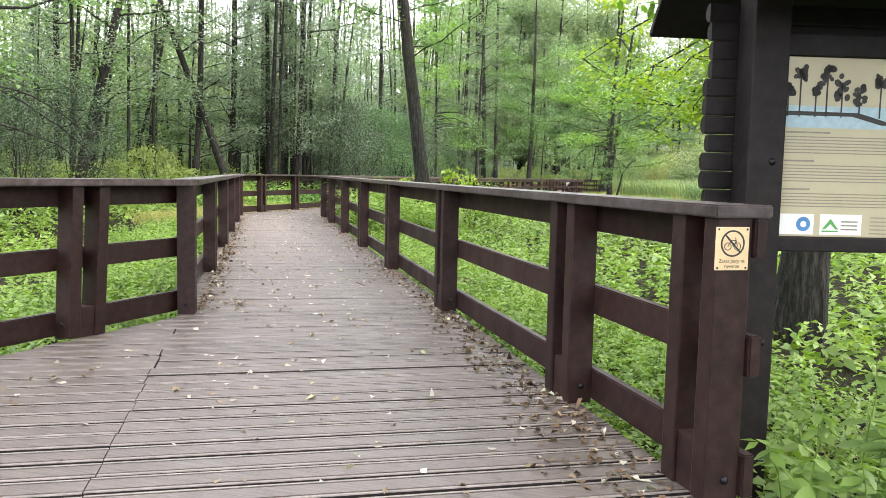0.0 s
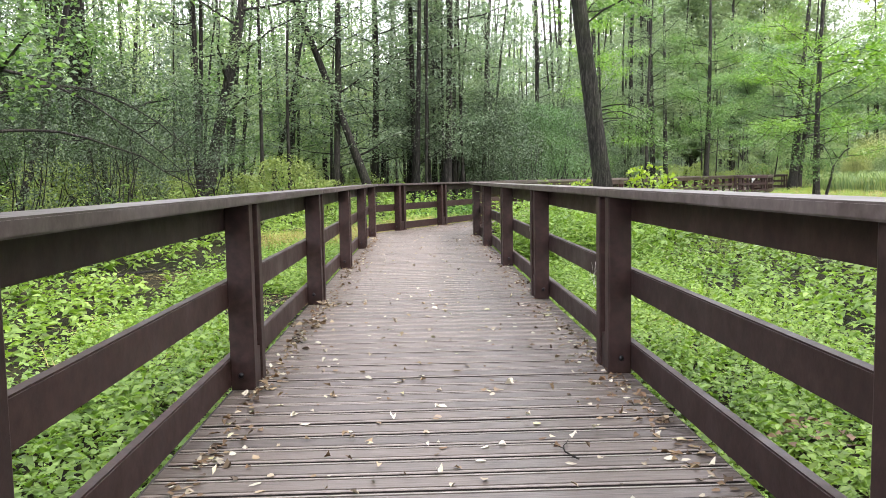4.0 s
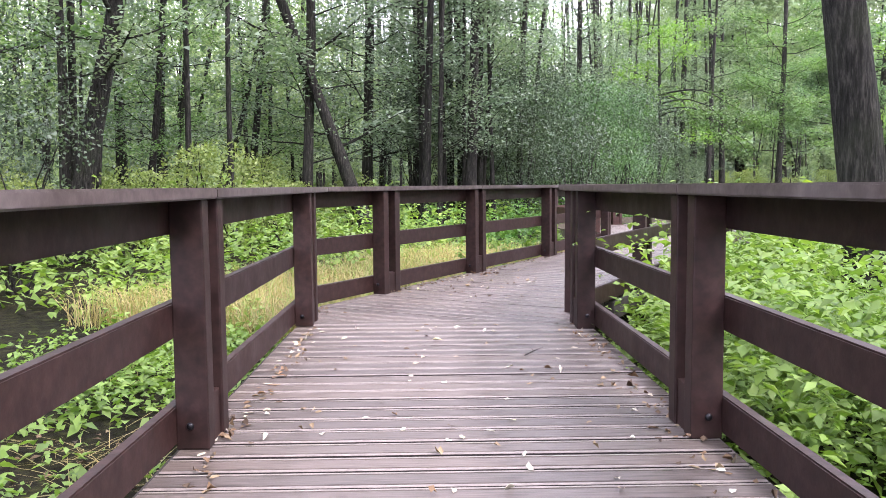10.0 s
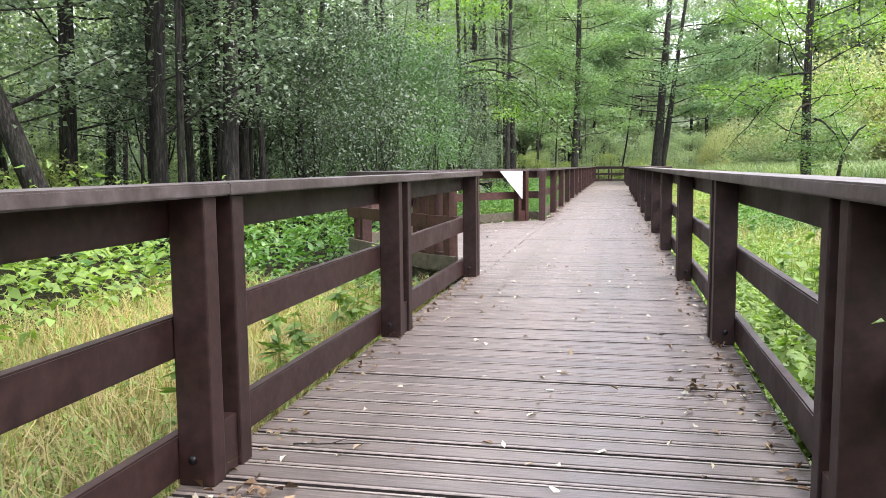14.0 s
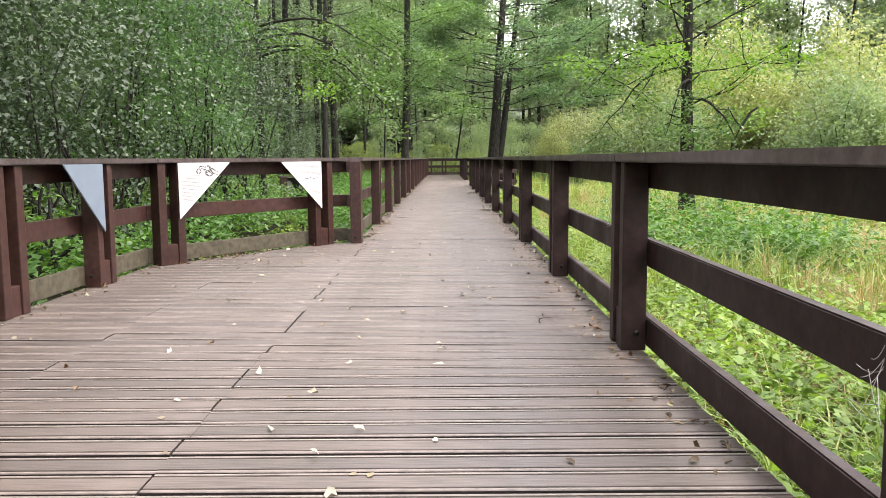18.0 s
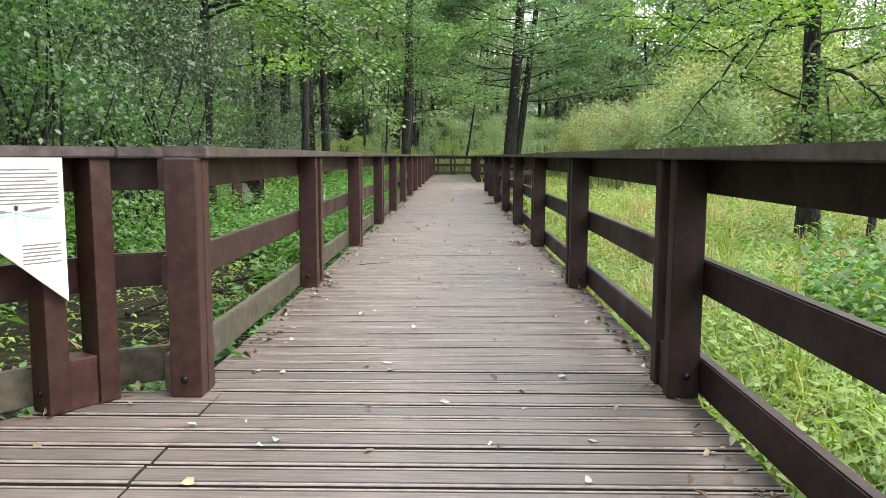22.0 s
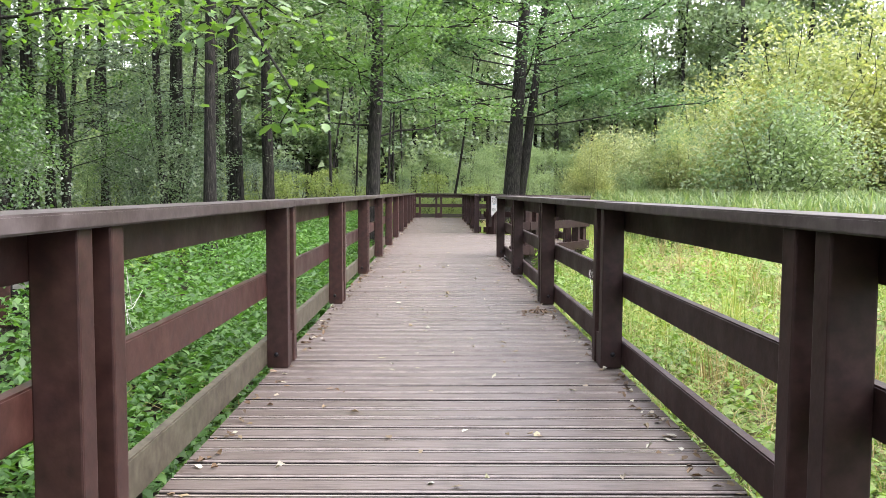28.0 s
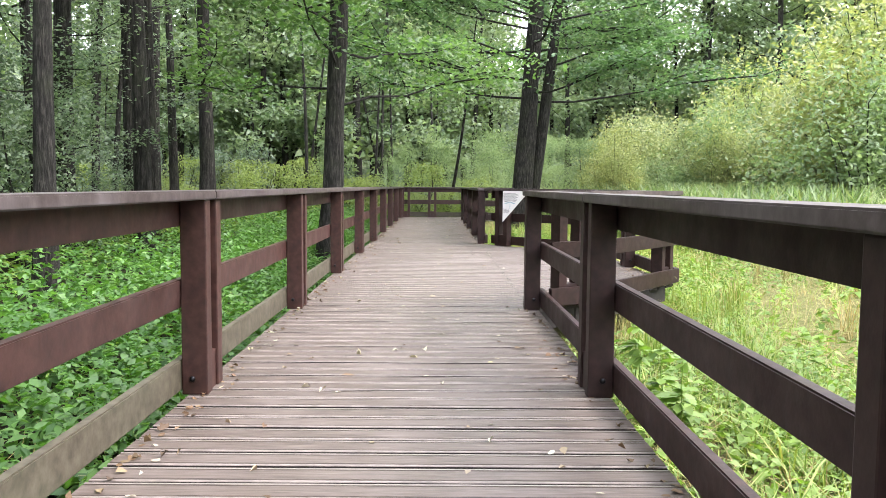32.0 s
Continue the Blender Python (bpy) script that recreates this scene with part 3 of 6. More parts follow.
while y < 68.2:
    y1 = y + BOARD_W - JOINT
    xs = []
    for yy in (y, y1):
        lo, hi = along(line_l, yy), along(line_r, yy)
        c = cut_x(yy)
        if yy < line_r[0][1]:
            hi = min(hi, c)
        xs.append((lo, hi))
    if min(xs[0][1] - xs[0][0], xs[1][1] - xs[1][0]) > 0.03:
        lay_strip(Matrix.Translation((0, y, 0)), (xs[0][0], xs[1][0], xs[0][1], xs[1][1]), (B_LEFT - 0.98, B_LEFT + 0.02, B_RIGHT + 0.06, B_RIGHT + 1.0), y < 40 and made_boards < 298)
    y += BOARD_W

me = bpy.data.meshes.new("far_boards")
me.from_pydata(rest_v, [], rest_f)
darken_edges(me)
tagged(part("far_boards", me, DECK, deck), kind="stuff")


def joist(p, q, w=0.09, z0=GROUND_Z - 0.05, z1=-0.034):
    d = (Vector(q) - Vector(p)).normalized()
    n = Vector((-d.y, d.x)) * w / 2
    p, q = Vector(p), Vector(q)
    part("joist", prism([tuple(p - n), tuple(q - n), tuple(q + n), tuple(p + n)], -0.2, z1, 0.004), JOIST, deck)


for nn in (A_RIGHT + 0.12, A_RIGHT - 0.9, A_LEFT - 0.12):
    joist(on_a(-5.8 if nn > A_LEFT else 2.2, nn), on_a(15.9, nn))
for xx in (B_LEFT - 0.1, (B_LEFT + B_RIGHT) / 2, B_RIGHT + 0.1):
    joist((xx, 12.9), (xx, 67.9))
for q in (bay1, bay2):
    for a, b in zip(q, q[1:]):
        joist(a, b)
joist(foot_l, corner_l)


# ---- ground: one sheet to the horizon, slightly uneven near the walk ----
def ground_height(x, y):
    h = 0.06 * noise.noise(Vector((x * 0.35, y * 0.35, 3.1))) + 0.1 * noise.noise(Vector((x * 0.07, y * 0.07, 7.7)))
    return GROUND_Z + h


def ground_sheet():
    xs = np.r_[np.linspace(-400, -60, 8), np.linspace(-55, 30, 86), np.linspace(40, 400, 8)]
    ys = np.r_[np.linspace(-400, -30, 8), np.linspace(-25, 95, 121), np.linspace(105, 500, 8)]
    v = np.array([(x, y, ground_height(x, y)) for y in ys for x in xs])
    nx, ny = len(xs), len(ys)
    i = np.arange((ny - 1) * (nx - 1))
    a = i // (nx - 1) * nx + i % (nx - 1)
    f = np.stack([a, a + 1, a + nx + 1, a + nx], 1)
    return from_arrays("ground", v, f, GROUND, True)


tagged(new("ground", ground_sheet()), "damp dark marsh ground under low green plants", "ground", "", "structure")


# ---- leaves, tubes, trees ----
rng = np.random.default_rng(7)


def unit(v):
    return v / np.maximum(1e-9, np.linalg.norm(v, axis=1, keepdims=True))


def leaves(c, length, width, tilt=0.7, fold=0.25, toward=None, fine=False):
    """Folded leaf blades at the points c. tilt: how far they stand off the level; toward: preferred way of the tips;
    fine: one small three-cornered blade each, for crowns that stay at a distance."""
    k = len(c)
    length = np.broadcast_to(length, k)[:, None] * rng.uniform(0.7, 1.25, (k, 1))
    width = np.broadcast_to(width, k)[:, None] * rng.uniform(0.75, 1.2, (k, 1))
    a = rng.uniform(0, 2 * np.pi, k)
    d = np.stack([np.cos(a), np.sin(a), rng.normal(-0.25, tilt, k)], 1)
    if toward is not None:
        d = d + toward
    d = unit(d)
    up = unit(np.stack([rng.normal(0, tilt, k), rng.normal(0, tilt, k), np.ones(k)], 1))
    s = unit(np.cross(d, up))
    n = np.cross(s, d)
    base, tip = c, c + d * length
    if fine:
        v = np.stack([base + s * width / 2, tip, base - s * width / 2 + d * length * 0.2], 1).reshape(-1, 3)
        return v, np.arange(3 * k).reshape(-1, 3)
    mid = c + d * length * 0.45 + n * width * fold
    v = np.stack([base, mid + s * width / 2, tip, mid - s * width / 2], 1).reshape(-1, 3)
    return v, np.arange(4 * k).reshape(-1, 4)


def oval_leaves(c, length, width, tilt=0.5, toward=None):
    """Rounded leaves of two folded halves, for the sprays and plants close to the walk."""
    v, _ = leaves(c, length, width, tilt, 0.2, toward)
    b, l, t, r = (v[i::4] for i in range(4))
    l2, r2 = l * 0.55 + t * 0.45 + (l - r) * 0.16, r * 0.55 + t * 0.45 - (l - r) * 0.16
    l1, r1 = l * 0.6 + b * 0.4 + (l - r) * 0.12, r * 0.6 + b * 0.4 - (l - r) * 0.12
    k = np.arange(len(b))[:, None] * 6
    f = np.concatenate([k + np.array([[0, 1, 2, 3]]), k + np.array([[0, 3, 4, 5]])])
    return np.stack([b, l1, l2, t, r2, r1], 1).reshape(-1, 3), f


def tube(path, radii, sides=8):
    """A tapered tube along a path."""
    path, radii = np.asarray(path, float), np.asarray(radii, float)
    k = len(path)
    t = unit(np.gradient(path, axis=0))
    ref = np.where(np.abs(t[:, 2:3]) > 0.9, np.array([[1.0, 0, 0]]), np.array([[0, 0, 1.0]]))
    a = unit(np.cross(t, ref))
    b = np.cross(t, a)
    th = np.linspace(0, 2 * np.pi, sides, endpoint=False)
    ring = np.cos(th)[None, :, None] * a[:, None] + np.sin(th)[None, :, None] * b[:, None]
    rough = 1 + 0.09 * rng.normal(0, 1, (k, sides, 1)) * (sides > 6)
    v = (path[:, None] + ring * radii[:, None, None] * rough).reshape(-1, 3)
    i, j = np.meshgrid(np.arange(k - 1), np.arange(sides), indexing="ij")
    p = (i * sides + j).ravel()
    q = (i * sides + (j + 1) % sides).ravel()
    return v, np.stack([p, q, q + sides, p + sides], 1)


def joined(pieces):
    vs, fs, off = [], [], 0
    for v, f in pieces:
        vs.append(v)
        fs.append(f + off)
        off += len(v)
    return np.concatenate(vs), np.concatenate(fs)


def limb(start, way, length, bend=0.25, k=6):
    way = np.array(way, float) / np.linalg.norm(way)
    t = np.linspace(0, 1, k)[:, None]
    wob = np.cumsum(rng.normal(0, bend * length / k / 2, (k, 3)), 0)
    wob -= wob[0]
    return np.asarray(start) + way * length * t + wob + np.array([0, 0, 1]) * (0.12 * length * t ** 2)


def spray(limb_path, n, leaf, spread, droop=0.0, bare_part=0.25):
    """Leaf places in small clumps along the outer part of a limb."""
    t = rng.uniform(bare_part, 1.0, n) ** 0.8
    idx = t * (len(limb_path) - 1)
    i0 = np.minimum(idx.astype(int), len(limb_path) - 2)
    c = limb_path[i0] + (limb_path[i0 + 1] - limb_path[i0]) * (idx - i0)[:, None]
    # flat layered twigs
    tw = rng.integers(0, max(3, n // 14), n)
    off = rng.normal(0, spread, (tw.max() + 1, 3)) * np.array([1, 1, 0.4])
    c = c + off[tw] * rng.uniform(0.3, 1.0, (n, 1)) + rng.normal(0, leaf * 1.3, (n, 3)) * np.array([1.2, 1.2, 0.6])
    c[:, 2] -= droop * rng.uniform(0, 1, n)
    return c


def tree_meshes(height, radius, lean, first, limbs, per_limb, leaf, spread, mat, bow=0.4, twin=False, reach=2.6, top=99.0, subs=1, fine=True, sides=8, level=0.0, thick=0.26):
    """Trunk and crown of one kind of tree. level: how flat the limbs lie."""
    k = 12
    t = np.linspace(0, 1, k)
    a = rng.uniform(0, 2 * np.pi)
    path = np.stack([lean[0] * height * t + bow * np.sin(t * 2.5 + a) * t, lean[1] * height * t + bow * np.cos(t * 2.1 + a) * t, height * t - 0.15], 1)
    path[:, :2] -= path[0, :2]
    rad = radius * (1.05 - 0.8 * t)
    rad[0] *= 1.45
    rad[1] *= 1.06
    wood_parts, places = [tube(path, rad, sides)], []
    if twin:
        p2 = path.copy()
        p2[:, :2] += np.stack([0.35 + 0.9 * t, 0.25 - 0.5 * t], 1)
        wood_parts.append(tube(p2, rad * 0.62, sides))
    for i in range(limbs):
        h = first + (min(height, top) - first) * (i + rng.uniform(0, 0.9)) / limbs
        f = h / height * (k - 1)
        i0 = min(int(f), k - 2)
        p = path[i0] + (path[i0 + 1] - path[i0]) * (f - i0)
        az = 2.4 * i + rng.normal(0, 0.5)
        ln = reach * rng.uniform(0.6, 1.15) * (1.05 - 0.5 * h / height)
        lp = limb(p, (np.cos(az), np.sin(az), rng.uniform(-0.05, 0.55) * (1 - level)), ln)
        wood_parts.append(tube(lp, np.linspace(radius * thick, radius * 0.05, len(lp)), 5))
        places.append(spray(lp, per_limb, leaf, spread, 0.0, 0.25 + 0.3 * level))
        for _ in range(subs):
            j = rng.integers(2, 5)
            sp = limb(lp[j], (np.cos(az + rng.normal(0, 0.9)), np.sin(az + rng.normal(0, 0.9)), rng.uniform(-0.1, 0.4)), ln * 0.5, k=4)
            wood_parts.append(tube(sp, np.linspace(radius * 0.11, radius * 0.03, len(sp)), 4))
            places.append(spray(sp, per_limb * 3 // 4, leaf, spread * 0.8))
    c = np.concatenate(places)
    tm = from_arrays("trunk", *joined(wood_parts), BARK, True)
    cm = from_arrays("crown", *(leaves(c, leaf, leaf * 0.74, fine=True) if fine is True else leaves(c, leaf, leaf * 0.74, 0.42, 0.16) if fine == "blade" else oval_leaves(c, leaf, leaf * (0.58 if fine is False else fine))), mat)
    return tm, cm


def lobed(n, count, wide, z0, z1, rad):
    """Leaf places on many uneven lobes that lean on one another, and the way each leaf faces."""
    h = rng.uniform(0, 1, count) ** 0.8
    ang = rng.uniform(0, 2 * np.pi, count)
    out = wide * np.sqrt(rng.uniform(0.05, 1, count)) * (1.05 - 0.62 * h)
    c = np.stack([np.cos(ang) * out, np.sin(ang) * out, z0 + (z1 - z0) * h], 1)
    r = rad * rng.uniform(0.55, 1.35, count)
    k = rng.integers(0, count, n)
    d = unit(rng.normal(0, 1, (n, 3)) + np.array([0, 0, 0.35]))
    p = c[k] + d * (r[k] * rng.uniform(0.6, 1.25, n) ** 0.7)[:, None] * np.array([1, 1, 0.8])
    p[:, 2] = np.maximum(p[:, 2], 0.05 + rng.uniform(0, 0.25, n))
    return p, d, c


def shrub_meshes(height, width, stems, n, leaf, mat, slender=0.6, lobes=26, low=0.3, fine=True):
    p, d, c = lobed(n, lobes, width * 0.5, low, height * 0.92, width * 0.19)
    wood_parts = []
    for i in range(min(stems, len(c))):
        lp = np.linspace((rng.normal(0, 0.15), rng.normal(0, 0.15), -0.1), c[i] + np.array([0, 0, 0.25]), 6)
        lp[1:-1] += rng.normal(0, 0.09, (4, 3))
        wood_parts.append(tube(lp, np.linspace(0.03, 0.006, 6), 5))
    return from_arrays("stem_clump", *joined(wood_parts), BARK, True), from_arrays("foliage", *leaves(p, leaf, leaf * slender, toward=d * 0.5, fine=fine), mat)


def plant_tree(meshes, x, y, label, category="tree", group="", turn=None, size=1.0, name="tree", names=("trunk", "crown")):
    ob = tagged(new(name), label, category, group)
    ob.matrix_basis = Matrix.Translation((x, y, ground_height(x, y))) @ Matrix.Rotation(random.uniform(0, 6.28) if turn is None else turn, 4, "Z") @ Matrix.Diagonal((size, size, size, 1))
    for nm, me in zip(names, meshes):
        part(nm, me, None, ob)
    return ob


def willow_meshes(height, width, shoots, per, leaf, mat):
    """A bush of many arching shoots with slender leaves along their outer part."""
    ang = rng.uniform(0, 2 * np.pi, shoots)
    out = width * 0.5 * np.sqrt(rng.uniform(0.02, 1, shoots))
    high = height * (1 - 0.55 * (out / (width * 0.5)) ** 2) * rng.uniform(0.55, 1.08, shoots)
    # shoots gather in a few heads, so that the bush has humps and gaps
    head = rng.uniform(0, 2 * np.pi, 7)
    ang = head[rng.integers(0, 7, shoots)] + rng.normal(0, 0.34, shoots)
    wood_parts, c, d = [], [], []
    for k in range(shoots):
        t = np.linspace(0, 1, 6)[:, None]
        foot = np.array([np.cos(ang[k]), np.sin(ang[k]), 0]) * out[k] * 0.3
        tip = np.array([np.cos(ang[k]) * out[k], np.sin(ang[k]) * out[k], high[k]])
        lp = foot * (1 - t) + tip * t + np.array([0, 0, 1]) * (0.16 * high[k] * np.sin(t * np.pi)) + np.cumsum(rng.normal(0, 0.11, (6, 3)), 0) * t
        if k % 9 == 0:
            wood_parts.append(tube(lp, np.linspace(0.028, 0.006, 6), 4))
        u = rng.uniform(0.12, 1.0, per) ** 0.75 * 5
        i0 = np.minimum(u.astype(int), 4)
        c.append(lp[i0] + (lp[i0 + 1] - lp[i0]) * (u - i0)[:, None] + rng.normal(0, 0.24, (per, 3)))
        d.append(np.repeat((tip - foot)[None] / np.linalg.norm(tip - foot) * 0.9, per, 0))
    v, f = leaves(np.concatenate(c), leaf, leaf * 0.5, 0.7, 0.1, np.concatenate(d) * 0.5)
    return from_arrays("stem_clump", *joined(wood_parts), BARK, True), from_arrays("foliage", v, f, mat)


SLIM = [tree_meshes(rng.uniform(15, 19), rng.uniform(0.1, 0.15), (rng.normal(0, 0.05), rng.normal(0, 0.05)), 1.9, 21, n, size, 0.5, m, 0.6, twin=tw, top=9.0, thick=0.16, subs=sb, fine=fn)
        for m, tw, n, size, sb, fn in ((LEAF_WOOD, False, 190, 0.1, 1, "blade"), (LEAF_GREY, True, 190, 0.1, 1, "blade"), (LEAF_MID, False, 190, 0.1, 1, "blade"),
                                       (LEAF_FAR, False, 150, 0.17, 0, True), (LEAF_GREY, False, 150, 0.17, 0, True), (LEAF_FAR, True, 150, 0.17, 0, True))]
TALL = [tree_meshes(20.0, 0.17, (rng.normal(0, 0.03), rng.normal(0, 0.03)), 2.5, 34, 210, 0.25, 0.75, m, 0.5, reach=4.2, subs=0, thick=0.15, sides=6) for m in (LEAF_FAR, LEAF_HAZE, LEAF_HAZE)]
BROAD = [tree_meshes(rng.uniform(13, 16), 0.19, (rng.normal(0, 0.03), rng.normal(0, 0.03)), 2.4, 24, 430, 0.12, 0.6, m, 0.35, reach=4.6, subs=2, sides=11, thick=0.15, top=11, fine="blade")
         for m in (LEAF_MID, LEAF_DARK, LEAF_LIGHT)]
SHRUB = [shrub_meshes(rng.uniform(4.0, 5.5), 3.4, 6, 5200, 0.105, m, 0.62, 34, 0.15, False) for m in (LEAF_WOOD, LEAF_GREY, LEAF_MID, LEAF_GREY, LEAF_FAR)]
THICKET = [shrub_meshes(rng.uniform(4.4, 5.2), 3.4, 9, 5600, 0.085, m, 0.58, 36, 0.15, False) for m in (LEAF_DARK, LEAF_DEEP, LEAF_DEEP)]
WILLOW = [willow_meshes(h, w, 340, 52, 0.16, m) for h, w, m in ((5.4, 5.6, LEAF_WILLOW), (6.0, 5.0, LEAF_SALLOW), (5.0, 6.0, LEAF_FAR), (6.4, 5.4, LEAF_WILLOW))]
LOW = [shrub_meshes(rng.uniform(1.2, 2.0), 1.8, 9, 1500, 0.09, m, 0.6, 14) for m in (LEAF_LIGHT, LEAF_MID)]

FOREST = "slim dark-barked alder with sparse green foliage in the wood"
LEANING = tree_meshes(14.0, 0.2, (-0.12, -0.06), 4.6, 20, 260, 0.11, 0.55, LEAF_MID, 0.08, sides=12, fine="blade", thick=0.12)


def clear(x, y):
    """How far a place lies from the walk's centre line."""
    p = Vector((x, y))
    best = 99.0
    for a, b in (((-2.2, -8.0), (-13.0, 11.4)), ((-13.0, 11.4), (-13.2, 67)), ((-13.2, 67), (-10, 67))):
        a, b = Vector(a), Vector(b)
        f = max(0.0, min(1.0, (p - a).dot(b - a) / (b - a).length_squared))
        best = min(best, (p - a - (b - a) * f).length)
    return best


# trees that stand by themselves beside the walk
plant_tree(LEANING, -9.98, 14.15, "dark leaning tree trunk beside the boardwalk railing", turn=0.0)
plant_tree(BROAD[2], -1.5, 13.5, "light green tree in the open marsh", turn=0.2)
plant_tree(BROAD[0], 3.5, 24.0, "light green tree in the open marsh", turn=2.2)
# This alder and the BROAD[0] at y -11 are added out of view for shade
plant_tree(BROAD[1], 0.8, -5.6, "unseen broad alder added to shade the information board", turn=1.0, size=1.1)
NEAR_BROAD = tree_meshes(14.0, 0.19, (0.0, 0.02), 2.6, 20, 230, 0.115, 0.6, LEAF_LIGHT, 0.35, reach=4.4, subs=2, sides=11, thick=0.15, top=9, fine=False)
plant_tree(NEAR_BROAD, -2.1, 1.4, "dark-trunked alder behind the information board", turn=4.4)
plant_tree(BROAD[0], -0.6, -11.0, "unseen broad alder added to shade the information board", turn=3.0)
meadow_tree = plant_tree(NEAR_BROAD, -7.1, 38.2, "dark-trunked tree with large round leaves in the marsh meadow", turn=0.6, size=0.85)
SPREADING = tree_meshes(17.0, 0.34, (0.07, 0.0), 4.3, 34, 430, 0.15, 0.5, LEAF_CROWN, 0.12, twin=True, reach=7.8, subs=3, sides=12, level=0.7, thick=0.12, top=11, fine="blade")
plant_tree(SPREADING, -10.25, 67.7, "tall dark twin-trunked alder with level spreading limbs near the far corner", turn=0.0)
POLE = tree_meshes(17.0, 0.14, (0.012, 0.02), 5.0, 14, 150, 0.12, 0.55, LEAF_WOOD, 0.25, reach=2.4, sides=9, fine="blade")
STEM = tree_meshes(17.0, 0.085, (0.02, 0.03), 4.0, 12, 130, 0.12, 0.5, LEAF_WOOD, 0.3, reach=2.0, sides=8, fine="blade")
STRAIGHT = tree_meshes(16.0, 0.2, (0.02, 0.01), 3.0, 22, 330, 0.125, 0.65, LEAF_MID, 0.2, reach=4.6, subs=2, sides=11, thick=0.14, top=11, fine="blade")
DARK_ALDER = "dark straight alder in the group beside the boardwalk"
plant_tree(STRAIGHT, -15.06, 56.0, "dark straight alder beside the boardwalk", turn=0.0)
for x, y, tr, sz in ((-18.8, 56.6, 1.9, 1.2), (-19.1, 62.0, 0.7, 1.3), (-20.9, 57.8, 4.0, 1.35), (-20.7, 60.9, 3.1, 1.15), (-18.0, 50.9, 5.2, 0.95), (-19.6, 59.4, 2.4, 1.0), (-21.3, 63.4, 0.2, 1.3)):
    plant_tree(POLE, x, y, DARK_ALDER, group="alders by the far end", turn=tr, size=sz)
for x, y in ((-22.0, 68.2), (-25.2, 63.2), (-23.6, 71.0), (-25.4, 57.0), (-23.0, 53.5)):
    plant_tree(POLE, x, y, FOREST, group="alders of the wood", size=random.uniform(1.0, 1.35))
THICK = tree_meshes(17.0, 0.22, (0.0, 0.02), 2.4, 22, 240, 0.11, 0.6, LEAF_MID, 0.2, reach=3.4, sides=12, fine="blade")
thick_alder = plant_tree(THICK, -16.97, 4.57, "thick dark alder near the start of the boardwalk", turn=0.0)
BENT = tree_meshes(13.0, 0.18, (-0.3, -0.22), 2.2, 14, 160, 0.11, 0.5, LEAF_GREY, 0.2, reach=2.4, sides=10, fine="blade")
plant_tree(BENT, -21.5, 23.3, "dark trunk leaning far over in the wood", turn=0.0)
# a forked alder with two bowed stems from one foot
FORKED = tree_meshes(14.0, 0.2, (0.2, 0.11), 3.2, 16, 170, 0.11, 0.5, LEAF_WOOD, 0.04, reach=3.0, sides=11, fine="blade")
FORKED_SIDE = tree_meshes(13.0, 0.1, (0.03, 0.0), 3.0, 14, 150, 0.11, 0.5, LEAF_WOOD, 0.2, reach=2.4, sides=9, fine="blade")
forked = plant_tree(FORKED, -23.4, 15.7, "forked dark alder with two bowed stems in the wood", turn=0.0)
for nm, me in zip(("side_stem", "side_crown"), FORKED_SIDE):
    part(nm, me, None, forked)
plant_tree(THICK, -26.5, 14.1, "thick dark alder in the wood", turn=1.2, size=1.35)
plant_tree(THICK, -34.0, 16.6, "thick dark alder in the wood", turn=4.0, size=1.3)
for dx, dy, tr, sz in ((0.55, 0.1, 0, 1.7), (-0.75, 0.0, 2.0, 1.45), (-0.35, 0.5, 4.0, 0.9), (0.1, 0.7, 5.0, 0.8), (-0.05, 1.5, 1.0, 0.85), (0.95, 1.0, 3.0, 0.8)):
    plant_tree(STEM, -20.5 + dx, 25.6 + dy, "tall slim alder trunk standing in a close clump", group="alder clump", turn=float(tr), size=sz)

# an alder whose leafy bough hangs towards the walk
BOUGH_TREE = tree_meshes(13.0, 0.11, (0.01, 0.02), 3.4, 16, 240, 0.12, 0.55, LEAF_LIGHT, 0.3, reach=3.6)
bough_tree = plant_tree(BOUGH_TREE, -18.95, 43.6, "alder with a leafy bough hanging towards the boardwalk", turn=0.0)


def bough_meshes(start, end, sag, n, leaf, mat):
    t = np.linspace(0, 1, 9)[:, None]
    lp = np.array(start) * (1 - t) + np.array(end) * t + np.array([0, 0, 1]) * (sag * np.sin(t * np.pi)) + rng.normal(0, 0.04, (9, 3)) * t
    parts, places = [tube(lp, np.linspace(0.05, 0.008, 9), 6)], [spray(lp[4:], n // 3, leaf, 0.16, 0.25)]
    for i in range(9):
        j = rng.integers(4, 9)
        tw = limb(lp[j], (rng.normal(0.6, 0.5), rng.normal(0, 0.6), rng.uniform(-0.7, 0.1)), rng.uniform(0.35, 0.8), 0.15, 4)
        parts.append(tube(tw, np.linspace(0.012, 0.003, 4), 4))
        places.append(spray(tw, n // 12, leaf, 0.1, 0.12))
    return from_arrays("bough", *joined(parts), BARK, True), from_arrays("bough_leaves", *oval_leaves(np.concatenate(places), leaf, leaf * 0.62), mat)


